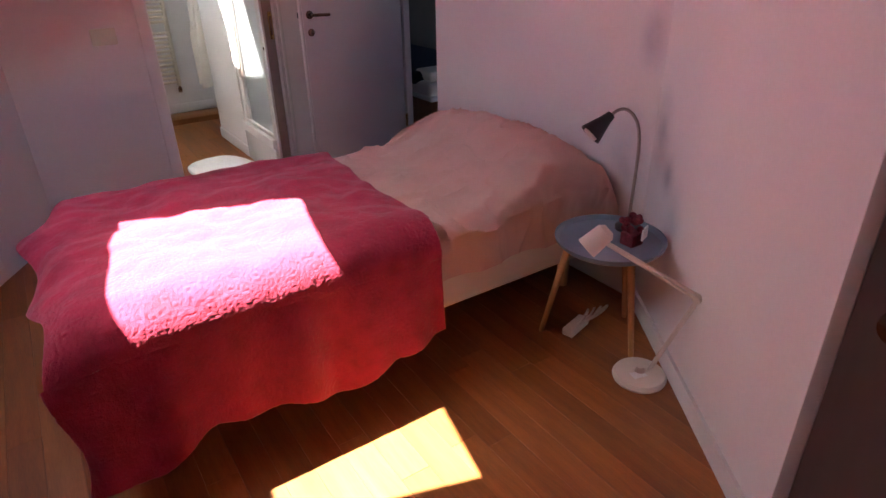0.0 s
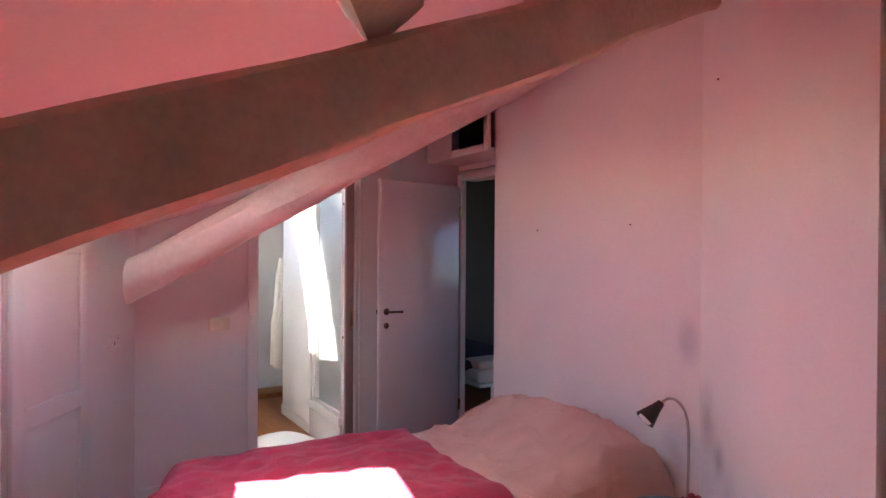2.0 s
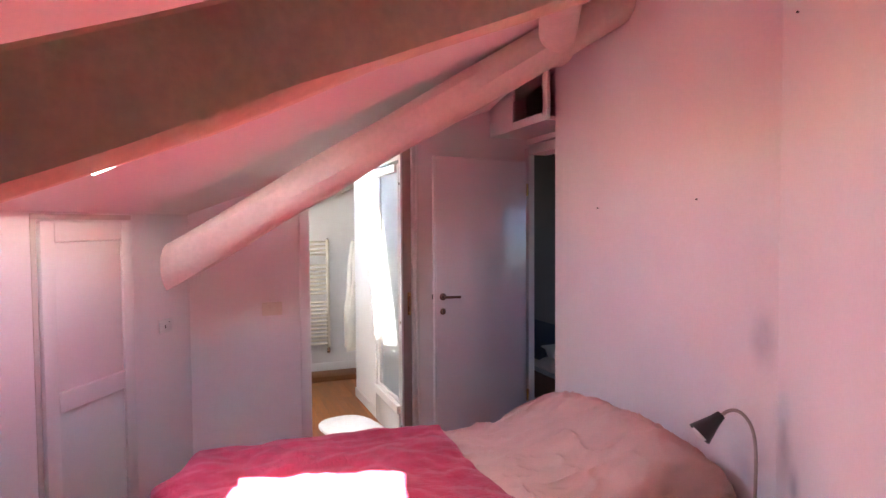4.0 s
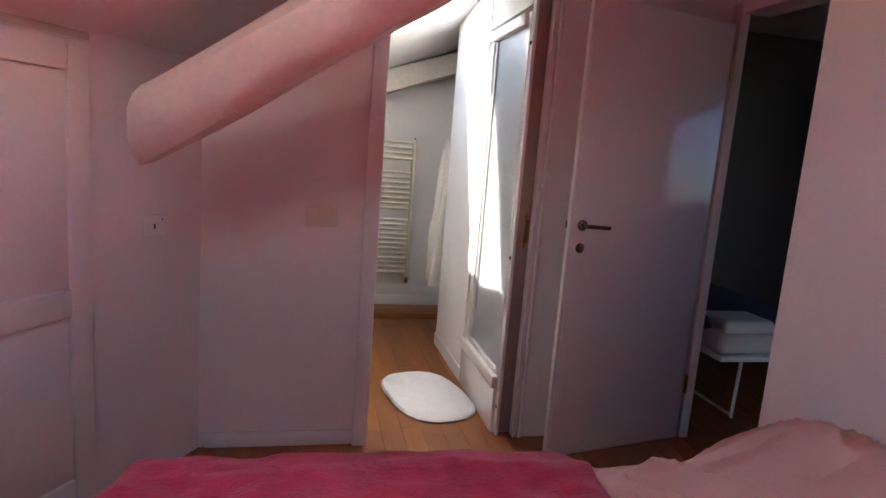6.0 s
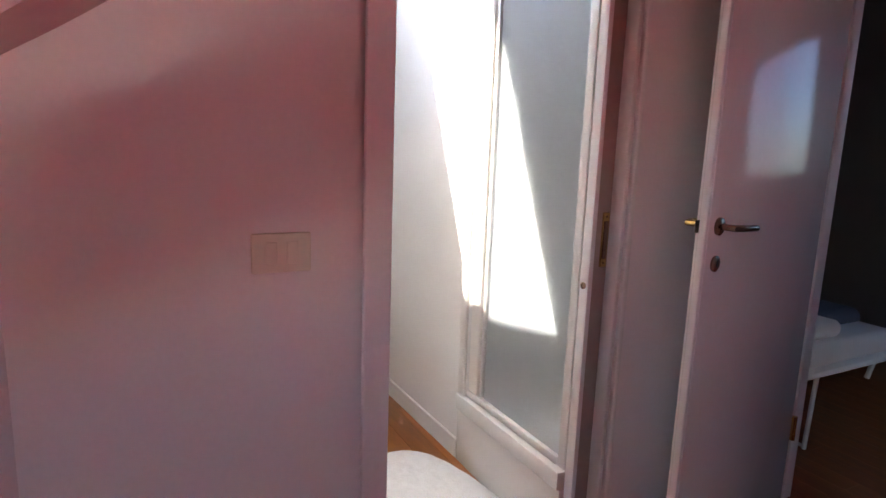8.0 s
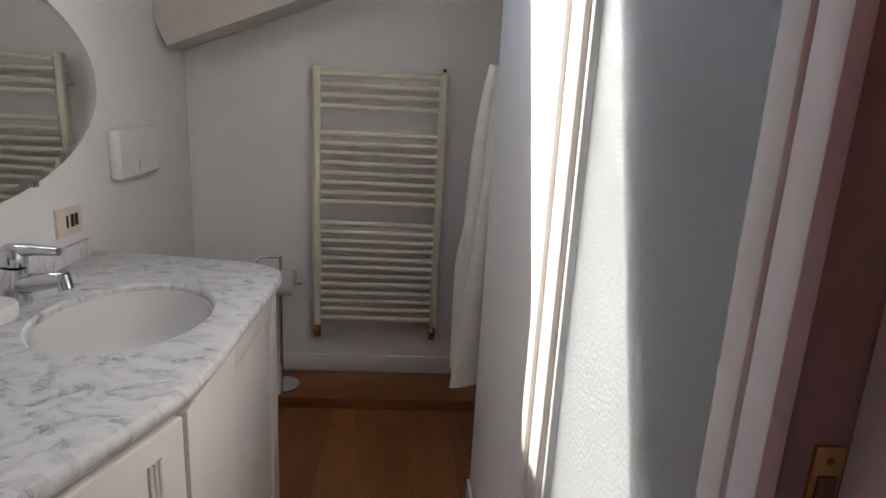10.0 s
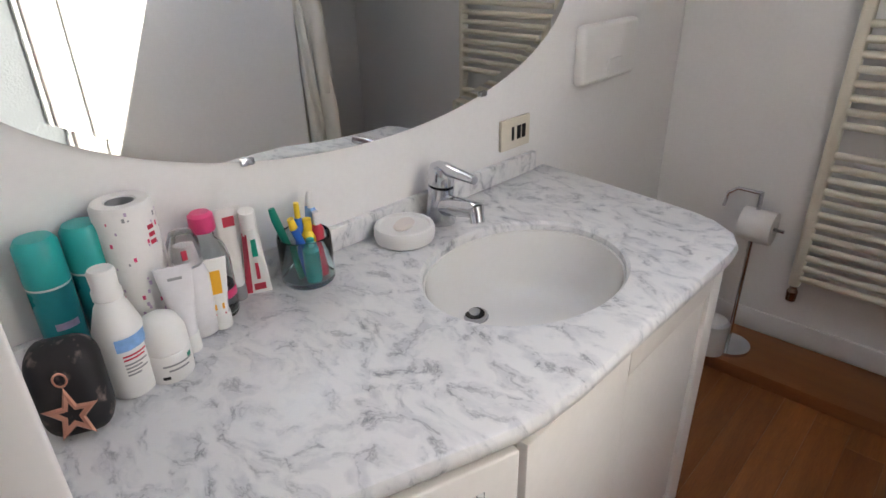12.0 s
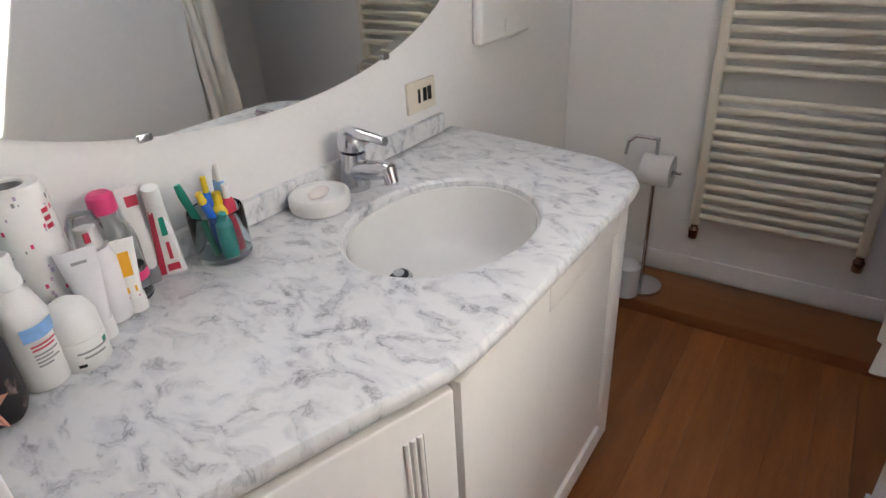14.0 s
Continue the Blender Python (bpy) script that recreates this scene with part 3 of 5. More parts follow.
# far room's doorway casing, in the short lobby
cs = thing("doorway_1", "painted door casing of the unlit far room", "door frame")
cs["kind"] = "structure"
part("jamb", bbox((1.69, 4.350, 0), (1.738, 4.408, 2.12), 0.004), WHITE, cs)
part("jamb", bbox((1.69, 3.602, 0), (1.84, 3.64, 2.12), 0.004), WHITE, cs)
part("head", bbox((1.69, 3.642, 2.07), (1.84, 4.348, 2.14), 0.004), WHITE, cs)

# bathroom doorway: casings, pocket door edge, strike
bd = thing("doorway_2", "bathroom doorway with painted casing and a sliding door drawn into the wall", "door frame")
bd["kind"] = "structure"
part("jamb", bbox((0.064, 4.378, 0), (0.088, 4.537, 2.138), 0.006, 3), TAUPE, bd)
part("casing", bbox((0.030, 4.362, 0), (0.096, 4.376, 2.138), 0.005, 3), WALL, bd)
part("casing", bbox((0.030, 4.5335, 0), (0.062, 4.543, 2.138), 0.004, 3), WHITE, bd)
part("door_stop", bbox((0.0885, 4.505, 0), (0.097, 4.541, 2.138), 0.004, 3), WHITE, bd)
part("head", bbox((0.098, 4.396, 2.08), (0.735, 4.53, 2.138), 0.004), TAUPE, bd)
part("jamb", bbox((0.728, 4.425, 0), (0.7445, 4.461, 2.138), 0.003), BATHWALL, bd, "white jamb beside the shower")
sd = part("sliding_door", bbox((0.746, 4.448, 0.01), (0.828, 4.50, 2.138), 0.002), POCKET, bd, "brown edge of the sliding door")
part("flush_pull", bbox((0.781, 4.4415, 0.93), (0.806, 4.4475, 1.09), 0.003), BRASS, sd, "brass flush pull")
part("recess", bbox((0.786, 4.4395, 0.955), (0.801, 4.4412, 1.065), 0.001), BRONZE, sd)
for z in (0.942, 1.078):
    part("screw", lathe([(0, 0), (0.003, 0), (0.002, 0.0015), (0, 0.0015)], 10, Matrix.Translation((0.7935, 4.4412, z)) @ Matrix.Rotation(radians(90), 4, "X")), BRONZE, sd)
# Near-black filler stands for the shade in the slot beside the sliding door.
part("gap", bbox((0.829, 4.455, 0.0), (0.8385, 4.49, 2.138)), DARK, bd)
part("casing", bbox((0.808, 4.399, 0), (0.820, 4.446, 2.138), 0.003), WHITE, bd)
part("casing", bbox((0.8215, 4.406, 0), (0.832, 4.446, 2.138), 0.003), WHITE, bd)
part("casing", bbox((0.8335, 4.394, 0), (0.852, 4.4095, 2.138), 0.004), WHITE, bd)
for z in (0.145, 0.88, 1.85):
    bm = lathe([(0, 0), (0.010, 0), (0.010, 0.003), (0.006, 0.004), (0.006, 0.002), (0, 0.002)], 16, Matrix.Translation((0.7278, 4.443, z)) @ Matrix.Rotation(radians(-90), 4, "Y"))
    part("screw_cap", bm, BRONZE, bd)

# overhead cupboard in the lobby
oc = thing("overhead_cupboard", "white overhead cupboard above the lobby with a dark open hatch", "cupboard")
part("bottom", bbox((1.43, 3.604, 2.19), (1.736, 4.406, 2.215), 0.003), WHITE, oc)
part("stile", bbox((1.405, 4.06, 2.19), (1.428, 4.406, 2.62), 0.003), WHITE, oc)
part("stile", bbox((1.405, 3.604, 2.19), (1.428, 3.66, 2.62), 0.003), WHITE, oc)
part("rail", bbox((1.405, 3.662, 2.19), (1.428, 4.058, 2.245), 0.003), WHITE, oc)
part("rail", bbox((1.405, 3.662, 2.53), (1.428, 4.058, 2.64), 0.003), WHITE, oc)
# Dark brown back carries the shade seen through the open hatch.
part("back", bbox((1.70, 3.604, 2.217), (1.735, 4.406, 2.64)), DOORBROWN, oc, "inner back coloured dark for the shade inside the hatch")

# eaves cupboard door
ek = thing("eaves_cupboard_door", "white panelled low cupboard door set in the eaves wall", "cupboard door", (-1.19, 3.424, 0), 60.0)
W = 0.58
part("frame", bbox((-0.03, -0.006, 0.06), (-0.002, 0.0, 1.62), 0.002), TAUPE, ek)
part("frame", bbox((-0.03, -0.006, 1.60), (W + 0.02, 0.0, 1.625), 0.002), TAUPE, ek)
part("stile", bbox((0, -0.026, 0.08), (0.075, -0.002, 1.59), 0.004), WHITE, ek)
part("stile", bbox((W - 0.075, -0.026, 0.08), (W, -0.002, 1.59), 0.004), WHITE, ek)
for z0, z1 in ((0.08, 0.18), (0.74, 0.83), (1.50, 1.59)):
    part("rail", bbox((0.076, -0.026, z0), (W - 0.076, -0.002, z1), 0.004), WHITE, ek)
part("panel", bbox((0.076, -0.014, 0.181), (W - 0.076, -0.004, 0.739), 0.002), WHITE, ek)
part("panel", bbox((0.076, -0.014, 0.831), (W - 0.076, -0.004, 1.499), 0.002), WHITE, ek)

# switch and socket
sw = thing("light_switch", "ivory plastic double light switch on the wall", "light switch", (-0.143, 4.395, 1.034))
part("plate", bbox((-0.062, -0.010, -0.042), (0.062, 0.0, 0.042), 0.004), IVORY, sw)
for k in (-0.022, 0.022):
    part("rocker", bbox((k - 0.012, -0.014, -0.024), (k + 0.012, -0.0105, 0.024), 0.002), IVORY, sw)
so = thing("wall_socket", "white wall socket on the eaves wall", "socket", (-0.755, 4.177, 1.0), 60.0)
part("plate", bbox((-0.055, -0.010, -0.038), (0.055, 0.0, 0.038), 0.004), PLASTIC, so)
part("hole", bbox((-0.012, -0.0115, -0.014), (-0.004, -0.0102, 0.004)), DARK, so)
part("hole", bbox((0.026, -0.0115, 0.016), (0.032, -0.0102, 0.022)), DARK, so)
for y, z in ((3.16, 1.648), (2.447, 1.666)):
    tagged(part("nail", lathe([(0, 0), (0.004, 0), (0.004, 0.006), (0, 0.006)], 8, Matrix.Translation((XA - 0.001, y, z)) @ Matrix.Rotation(radians(-90), 4, "Y")), BLACK), "small dark nail in the white wall", "nail")
bm = lathe([(0, 0), (0.004, 0), (0.004, 0.006), (0, 0.006)], 8, Matrix.Translation((1.358, 1.897, 2.264)) @ Matrix.Rotation(radians(-90), 4, "Y"))
tagged(part("nail", bm, BLACK), "small dark nail in the angled wall", "nail")

# ---- bed ----
bed = thing("bed", "single bed with a pale upholstered base, mattress and pink duvet", "bed")
part("base", bbox((-0.63, 2.205, 0.20), (1.43, 3.17, 0.36), 0.012), BEDBASE, bed, "pale fabric bed base")
part("mattress", bbox((-0.615, 2.215, 0.361), (1.43, 3.16, 0.530), 0.05, 4), SHEET, bed, "white mattress")
for x in (-0.5, 1.3):
    for y in (2.32, 3.05):
        part("leg", lathe([(0, 0), (0.025, 0), (0.03, 0.2), (0, 0.2)], 14, Matrix.Translation((x, y, 0))), BEECH, bed)


def grid_sheet(nx, ny, f):
    bm = bmesh.new()
    vs = [[bm.verts.new(f(i / nx, j / ny)) for j in range(ny + 1)] for i in range(nx + 1)]
    for i in range(nx):
        for j in range(ny):
            bm.faces.new((vs[i][j], vs[i + 1][j], vs[i + 1][j + 1], vs[i][j + 1]))
    return bm


def wrinkle(x, y, seed):
    """Sharp-crested creases that wander over the cloth."""
    wx = x + 0.12 * noise.noise(Vector((x * 5, y * 5, seed)))
    a = 1 - abs(noise.noise(Vector((wx * 5 + y * 7, y * 3 - wx * 4, seed + 3)))) * 2.4
    b = 1 - abs(noise.noise(Vector((wx * 11 - y * 5, y * 10 + wx * 4, seed + 8)))) * 2.4
    return max(0, a) ** 2 + 0.35 * max(0, b) ** 2


def duvet(s, t):
    x = 0.30 + 1.15 * s
    k = t * 1.26 - 0.12
    nz = noise.fractal(Vector((x * 3.2, k * 5.0, 0.3)), 0.9, 2.0, 4)
    ridge = wrinkle(x, k, 1.0)
    mound = 0.19 * math.exp(-((x - 1.16) / 0.25) ** 2) * max(0.0, math.sin(min(1, max(0, (k + 0.12) / 1.2)) * math.pi)) ** 0.4
    top = 0.540 + mound + 0.018 * nz + 0.020 * ridge
    low = 0.50 + mound * 0.45
    if k < 0:
        y, z = 2.180 - 0.014 * math.sin(x * 19) + 0.010 * nz - 0.012 * ridge, low + k * 1.35
    elif k < 0.14:
        u = k / 0.14
        y, z = 2.180 + 0.13 * u * u - 0.012 * ridge * (1 - u), low + (top - low) * math.sin(u * math.pi / 2)
    elif k > 0.98:
        u = (k - 0.98) / 0.16
        y, z = 3.165 + 0.03 * math.sin(u * math.pi / 2), top - 0.22 * u * u
    else:
        y, z = 2.31 + (k - 0.14) * (0.855 / 0.84), top
    if s > 0.93:
        z -= 0.12 * ((s - 0.93) / 0.07) ** 2
    return Vector((min(x, 1.447), y, z))


part("duvet", grid_sheet(130, 130, duvet), DUVET, bed, "crumpled dusty-pink duvet over the pillow")


def blanket_f(s, t):
    x = -0.70 + 1.19 * s
    k = t * 1.60            # along the cloth, from the front hem over the top to the back
    nz = noise.fractal(Vector((x * 4, k * 4, 9.0)), 0.9, 2.0, 3)
    fine = noise.noise(Vector((x * 13, k * 13, 2.0)))
    fold = (math.sin(x * 15 + 1.4 * math.sin(x * 6)) + 0.5 * math.sin(x * 31)) * 0.023
    hang = 0.33 + 0.03 * math.sin(x * 9 + 1) + 0.018 * math.sin(x * 21)
    if k < 0.34:
        u = k / 0.34
        y = 2.125 - 0.045 * (1 - u) + fold * (1 - u) ** 0.6
        z = 0.485 - hang * (1 - u)
    elif k < 0.56:
        a = (k - 0.34) / 0.22 * math.pi / 2
        y = 2.125 + 0.15 * (1 - math.cos(a))
        z = 0.485 + 0.125 * math.sin(a)
    else:
        y = 2.275 + (k - 0.56) * 0.90
        z = 0.610 + 0.016 * nz * min(1.0, (k - 0.56) / 0.25)
        if y > 3.08:
            z -= (y - 3.08) * 0.25
    if s < 0.13:
        u = (0.13 - s) / 0.13
        lift = 1.0 if k > 0.34 else 0.25
        corner = max(0.0, (k - 1.32) / 0.28)
        z -= (0.075 + 0.02 * math.sin(k * 9) + 0.24 * corner) * u ** 1.7 * lift
        x += -0.03 * u + 0.035 * u * u + 0.022 * math.sin(k * 14) * u
    edge = max(0.0, (s - 0.93) / 0.07)
    if k > 0.5:
        z -= 0.014 * edge ** 2
        x += 0.02 * math.sin(k * 5) * s
    tuft = noise.noise(Vector((x * 120, k * 120, 5.0)))
    out = 0.0022 * tuft
    return Vector((x, y - (out if k < 0.5 else 0), z + 0.006 * nz + 0.004 * fine + (out if k > 0.4 else 0)))


blk = part("blanket", grid_sheet(290, 380, blanket_f), BLANKET)
tagged(blk, "crimson fleece blanket spread over the foot of the bed", "blanket")
md = blk.modifiers.new("thickness", "SOLIDIFY")
md.thickness = 0.008
md.offset = 1.0

# ---- bedside ----
tb = thing("side_table", "round blue-grey tray table on three beech legs beside the bed", "side table", (1.13, 1.93, 0))
part("tray", lathe([(0, 0.425), (0.19, 0.425), (0.205, 0.44), (0.207, 0.452), (0.20, 0.452), (0.188, 0.436), (0, 0.436)], 48), BLUETABLE, tb, "blue-grey painted round tray top")
for a, b in ((-0.17, 0.16), (-0.004, -0.173), (0.19, 0.03)):
    part("leg", tube([(a * 0.62, b * 0.62, 0.425), (a, b, 0.0)], 0.016, 12, r2=0.010), BEECH, tb, "tapered beech leg")

rl = thing("reading_lamp", "gooseneck reading lamp with a black cone shade on the side table", "lamp", (1.265, 1.96, 0.436))
part("base", lathe([(0, 0), (0.05, 0), (0.05, 0.012), (0.02, 0.02), (0, 0.02)], 24), BLACK, rl)
part("neck", tube(bez((0, 0, 0.02), (0.0, 0.0, 0.25), (0.02, 0.0, 0.36), (0.01, 0.03, 0.42)) + bez((0.01, 0.03, 0.42), (0.0, 0.06, 0.47), (-0.03, 0.08, 0.475), (-0.065, 0.09, 0.44))[1:], 0.006, 10), STEEL, rl, "bent steel gooseneck")
aim = Vector((-0.075, 0.025, -0.068)).normalized().to_track_quat("Z", "Y").to_matrix().to_4x4()
part("shade", lathe([(0.012, 0), (0.016, 0.0), (0.022, 0.03), (0.045, 0.105), (0.043, 0.105), (0.018, 0.03), (0.012, 0.004)], 28, Matrix.Translation((-0.062, 0.09, 0.445)) @ aim), BLACK, rl, "black metal cone shade")
part("bulb", lathe([(0, 0.04), (0.02, 0.05), (0.034, 0.085), (0.028, 0.108), (0, 0.116)], 20, Matrix.Translation((-0.062, 0.09, 0.445)) @ aim), PLASTIC, rl, "white lamp bulb")

tr = thing("trinket_box", "small dark red and white trinkets on the tray table", "trinkets", (1.17, 1.86, 0.437))
part("box", bbox((-0.035, -0.03, 0), (0.03, 0.03, 0.05), 0.006), DUST, tr)
fl = bmesh.new()
for k in range(16):
    p = Vector((random.uniform(-0.045, 0.045), random.uniform(-0.04, 0.04), random.uniform(0.05, 0.10)))
    bmesh.ops.create_icosphere(fl, subdivisions=1, radius=random.uniform(0.010, 0.018), matrix=Matrix.Translation(p))
part("petals", fl, DUST, tr)
part("card", bbox((-0.02, -0.045, 0.03), (0.03, -0.038, 0.075), 0.001, 1, pose(0, 0, 0, 0, 0, 20)), PLASTIC, tr)

al = thing("arm_lamp", "cream jointed arm lamp standing on the floor by the wall", "lamp", (1.05, 1.655, 0))
part("base", lathe([(0, 0), (0.095, 0), (0.098, 0.01), (0.09, 0.024), (0.02, 0.03), (0.012, 0.05), (0, 0.05)], 36), LAMPWHITE, al)
for o in (-0.012, 0.012):
    part("rod", tube([(0.03 + o, -0.02, 0.04), (0.035 + o, -0.15, 0.405)], 0.005, 8), LAMPWHITE, al)
    part("rod", tube([(0.03 + o, -0.155, 0.41), (-0.12 + o * 0.5, 0.13, 0.545)], 0.005, 8), LAMPWHITE, al)
part("joint", lathe([(0, -0.02), (0.014, -0.02), (0.014, 0.02), (0, 0.02)], 14, Matrix.Translation((0.034, -0.153, 0.408)) @ Matrix.Rotation(radians(90), 4, "Y")), LAMPWHITE, al)
aim2 = Vector((-0.06, 0.03, -0.06)).normalized().to_track_quat("Z", "Y").to_matrix().to_4x4()
part("head", lathe([(0, -0.045), (0.02, -0.045), (0.034, -0.03), (0.040, 0.055), (0.037, 0.055), (0.031, -0.025), (0, -0.025)], 28, Matrix.Translation((-0.13, 0.15, 0.555)) @ aim2), LAMPWHITE, al, "cream cylindrical lamp head")
part("label_plate", bbox((-0.045, -0.035, 0.0285), (0.01, 0.0, 0.031), 0.001, 1, pose(0, 0, 0, 0, 0, -15)), PLASTIC, al)

cb = thing("power_strip", "white power strip with tangled cables on the floor under the table", "power strip", (1.13, 2.02, 0))
part("strip", bbox((-0.12, -0.02, 0.002), (0.02, 0.03, 0.035), 0.006, 2, pose(0, 0, 0, 0, 0, 15)), PLASTIC, cb)
for k in range(4):
    a = [(0.02 + 0.02 * k, 0, 0.02), (0.10, 0.05 - 0.05 * k, 0.10 + 0.03 * k), (-0.08 + 0.03 * k, -0.08, 0.05), (0.02 * k - 0.05, 0.02, 0.008)]
    part("cable", tube(bez(*a), 0.004, 6), PLASTIC, cb)

# ---- far room: white bed seen through the dark doorway ----
fb = thing("far_bed", "white metal-framed bed with a navy cover in the unlit room", "bed", (0, 0, 0))
part("mattress", bbox((2.01, 4.56, 0.36), (2.79, 6.50, 0.47), 0.04, 3), SHEET, fb)
part("cover", bbox((2.00, 4.72, 0.42), (2.80, 6.52, 0.53), 0.05, 4), NAVY, fb, "navy bed cover")
part("folded_sheet", bbox((2.06, 4.60, 0.465), (2.40, 4.86, 0.545), 0.035, 4), SHEET, fb, "crumpled white sheet")
part("frame", bbox((2.02, 4.545, 0.33), (2.78, 6.5, 0.358), 0.006), PLASTIC, fb, "white metal bed frame")
for x, y in ((2.155, 4.56), (2.155, 6.4), (2.70, 6.4)):
    part("leg", tube([(x, y, 0.0), (x, y - 0.01, 0.34)], 0.010, 10), PLASTIC, fb)
part("leg", tube([(2.70, 4.62, 0.22), (2.71, 4.60, 0.34)], 0.012, 10), PLASTIC, fb)
part("rail", tube([(2.155, 4.56, 0.012), (2.155, 6.4, 0.012)], 0.008, 8), PLASTIC, fb)

# ---- bathroom: mat, shower door, radiator, robe ----
bmt = bmesh.new()
prof = []
NB = 56
for i in range(NB):
    a = 2 * math.pi * i / NB
    ca, sa = math.cos(a), math.sin(a)
    e = 0.72
    prof.append((0.215 * math.copysign(abs(ca) ** e, ca), 0.335 * math.copysign(abs(sa) ** e, sa)))
rings = []
for k, z in ((1.0, 0.001), (1.015, 0.010), (0.97, 0.020), (0.5, 0.022)):
    rings.append([bmt.verts.new((x * k + 0.004 * noise.noise(Vector((x * 40, y * 40, 0))), y * k, z + 0.003 * noise.noise(Vector((x * 25, y * 25, k))))) for x, y in prof])
for a, b in zip(rings, rings[1:]):
    for j in range(NB):
        bmt.faces.new((a[j], a[(j + 1) % NB], b[(j + 1) % NB], b[j]))
bmt.faces.new(rings[0][::-1])
bmt.faces.new(rings[-1])
mt = part("bath_mat", bmt, MATWHITE)
mt.matrix_basis = pose(0.478, 4.905, 0, 0, 0, 12)
tagged(mt, "white rounded cotton bath mat on the oak floor", "bath mat")

sd2 = thing("shower_door", "white-framed frosted glass shower door above a white tray", "shower door")
Y0, Y1, Z0, Z1 = 4.462, 5.110, 0.29, 1.99
tray_bm = bbox((0.712, Y0, 0.0), (0.83, 5.112, 0.225), 0.003)
box(tray_bm, (0.832, 4.504, 0.0), (1.49, 5.745, 0.20), 0.003)
part("tray", tray_bm, CERAMIC, sd2, "white shower tray front")
part("sill", bbox((0.700, Y0, 0.226), (0.7535, Y1, 0.288), 0.005), PLASTIC, sd2)
part("stile", bbox((0.706, Y1 - 0.045, Z0), (0.79, Y1, Z1), 0.006), PLASTIC, sd2)
part("stile", bbox((0.716, Y1 - 0.075, Z0 + 0.03), (0.77, Y1 - 0.0455, Z1 - 0.056), 0.004), ALU, sd2, "bright metal inner stile")
part("stile", bbox((0.710, Y1 - 0.140, Z0 + 0.036), (0.765, Y1 - 0.0755, Z1 - 0.056), 0.010, 3), PLASTIC, sd2, "white stile of the sliding leaf")
part("stile", bbox((0.722, Y1 - 0.156, Z0 + 0.036), (0.755, Y1 - 0.1405, Z1 - 0.056), 0.003), ALU, sd2, "thin metal glazing bead")
part("stile", bbox((0.724, Y0, Z0), (0.7535, Y0 + 0.034, Z1), 0.004), PLASTIC, sd2)
part("rail", bbox((0.706, Y0 + 0.035, Z1 - 0.055), (0.79, Y1 - 0.046, Z1), 0.006), PLASTIC, sd2)
part("rail", bbox((0.720, Y0 + 0.035, Z0), (0.78, Y1 - 0.046, Z0 + 0.029), 0.006), PLASTIC, sd2)
part("pane", bbox((0.734, Y0 + 0.036, Z0 + 0.03), (0.741, Y1 - 0.157, Z1 - 0.056)), FROST, sd2, "frosted glass pane")

rd = thing("towel_radiator", "cream enamelled ladder towel radiator on the wall", "radiator", (0.083, 6.625, 0.305))
RW, RH = 0.517, 1.115
for x in (0.0, RW):
    part("upright", bbox((x - 0.018, -0.018, 0), (x + 0.018, 0.018, RH), 0.012, 3), CREAM, rd)
zs = [0.041 + 0.0390 * i for i in range(12)] + [0.563 + 0.0410 * i for i in range(8)] + [0.959 + 0.043 * i for i in range(4)]
for z in zs:
    part("rung", tube([(0.016, -0.016, z), (RW - 0.016, -0.016, z)], 0.0115, 12), CREAM, rd)
for x in (0.0, RW):
    part("valve", lathe([(0, -0.055), (0.016, -0.055), (0.018, -0.02), (0.012, -0.012), (0.012, 0.0), (0, 0)], 14, Matrix.Translation((x, 0, 0))), BRONZE, rd)
    for z in (0.12, RH - 0.12):
        part("bracket", tube([(x, 0.015, z), (x, 0.078, z)], 0.009, 8), CREAM, rd)
part("air_valve", lathe([(0, 0), (0.008, 0), (0.008, 0.012), (0, 0.014)], 10, Matrix.Translation((RW, 0, RH))), BLACK, rd)

rb = thing("bathrobe", "cream terry bathrobe hanging on the end of the shower wall", "bathrobe", (0.765, 5.832, 0))


def robe_f(s, t):
    a = s * 2 * math.pi
    z = 1.50 - 1.08 * t
    wide = 0.028 + 0.064 * min(1, t * 1.5) + 0.026 * t
    deep = 0.026 + 0.022 * min(1, t * 2) + 0.014 * t
    wav = 1 + 0.30 * math.sin(a * 5 + 2 * t) * min(1, t * 1.6) + 0.16 * math.sin(a * 9 + 5 * t)
    return Vector((wide * math.cos(a) * wav, max(0.003, deep * math.sin(a) * wav + deep), z + 0.012 * math.sin(a * 3)))


part("body", grid_sheet(110, 50, robe_f), TERRY, rb)
part("sleeve", tube(bez((-0.05, 0.06, 1.42), (-0.08, 0.075, 1.25), (-0.085, 0.08, 1.1), (-0.085, 0.085, 0.86), 16), 0.022, 14, r2=0.032), TERRY, rb)
part("belt", tube(bez((-0.05, 0.09, 1.05), (-0.07, 0.11, 0.95), (-0.08, 0.11, 0.8), (-0.09, 0.11, 0.62)), 0.010, 8), TERRY, rb)
part("hook", tube([(0.0, 0.0, 1.53), (0.0, 0.04, 1.53), (0.0, 0.045, 1.555)], 0.006, 8), CHROME, rb)

# toilet paper stand and toilet beyond the vanity
ts = thing("paper_stand", "chrome toilet paper stand with a roll", "toilet roll holder", (-0.055, 6.52, 0.05))
part("base", lathe([(0, 0), (0.075, 0), (0.075, 0.012), (0.01, 0.02), (0, 0.02)], 28), CHROME, ts)
part("pole", tube([(0, 0, 0.015), (0, 0, 0.595)], 0.007, 10), CHROME, ts)
part("arm", tube([(0, 0, 0.48), (0.09, 0, 0.48)], 0.006, 8), CHROME, ts)
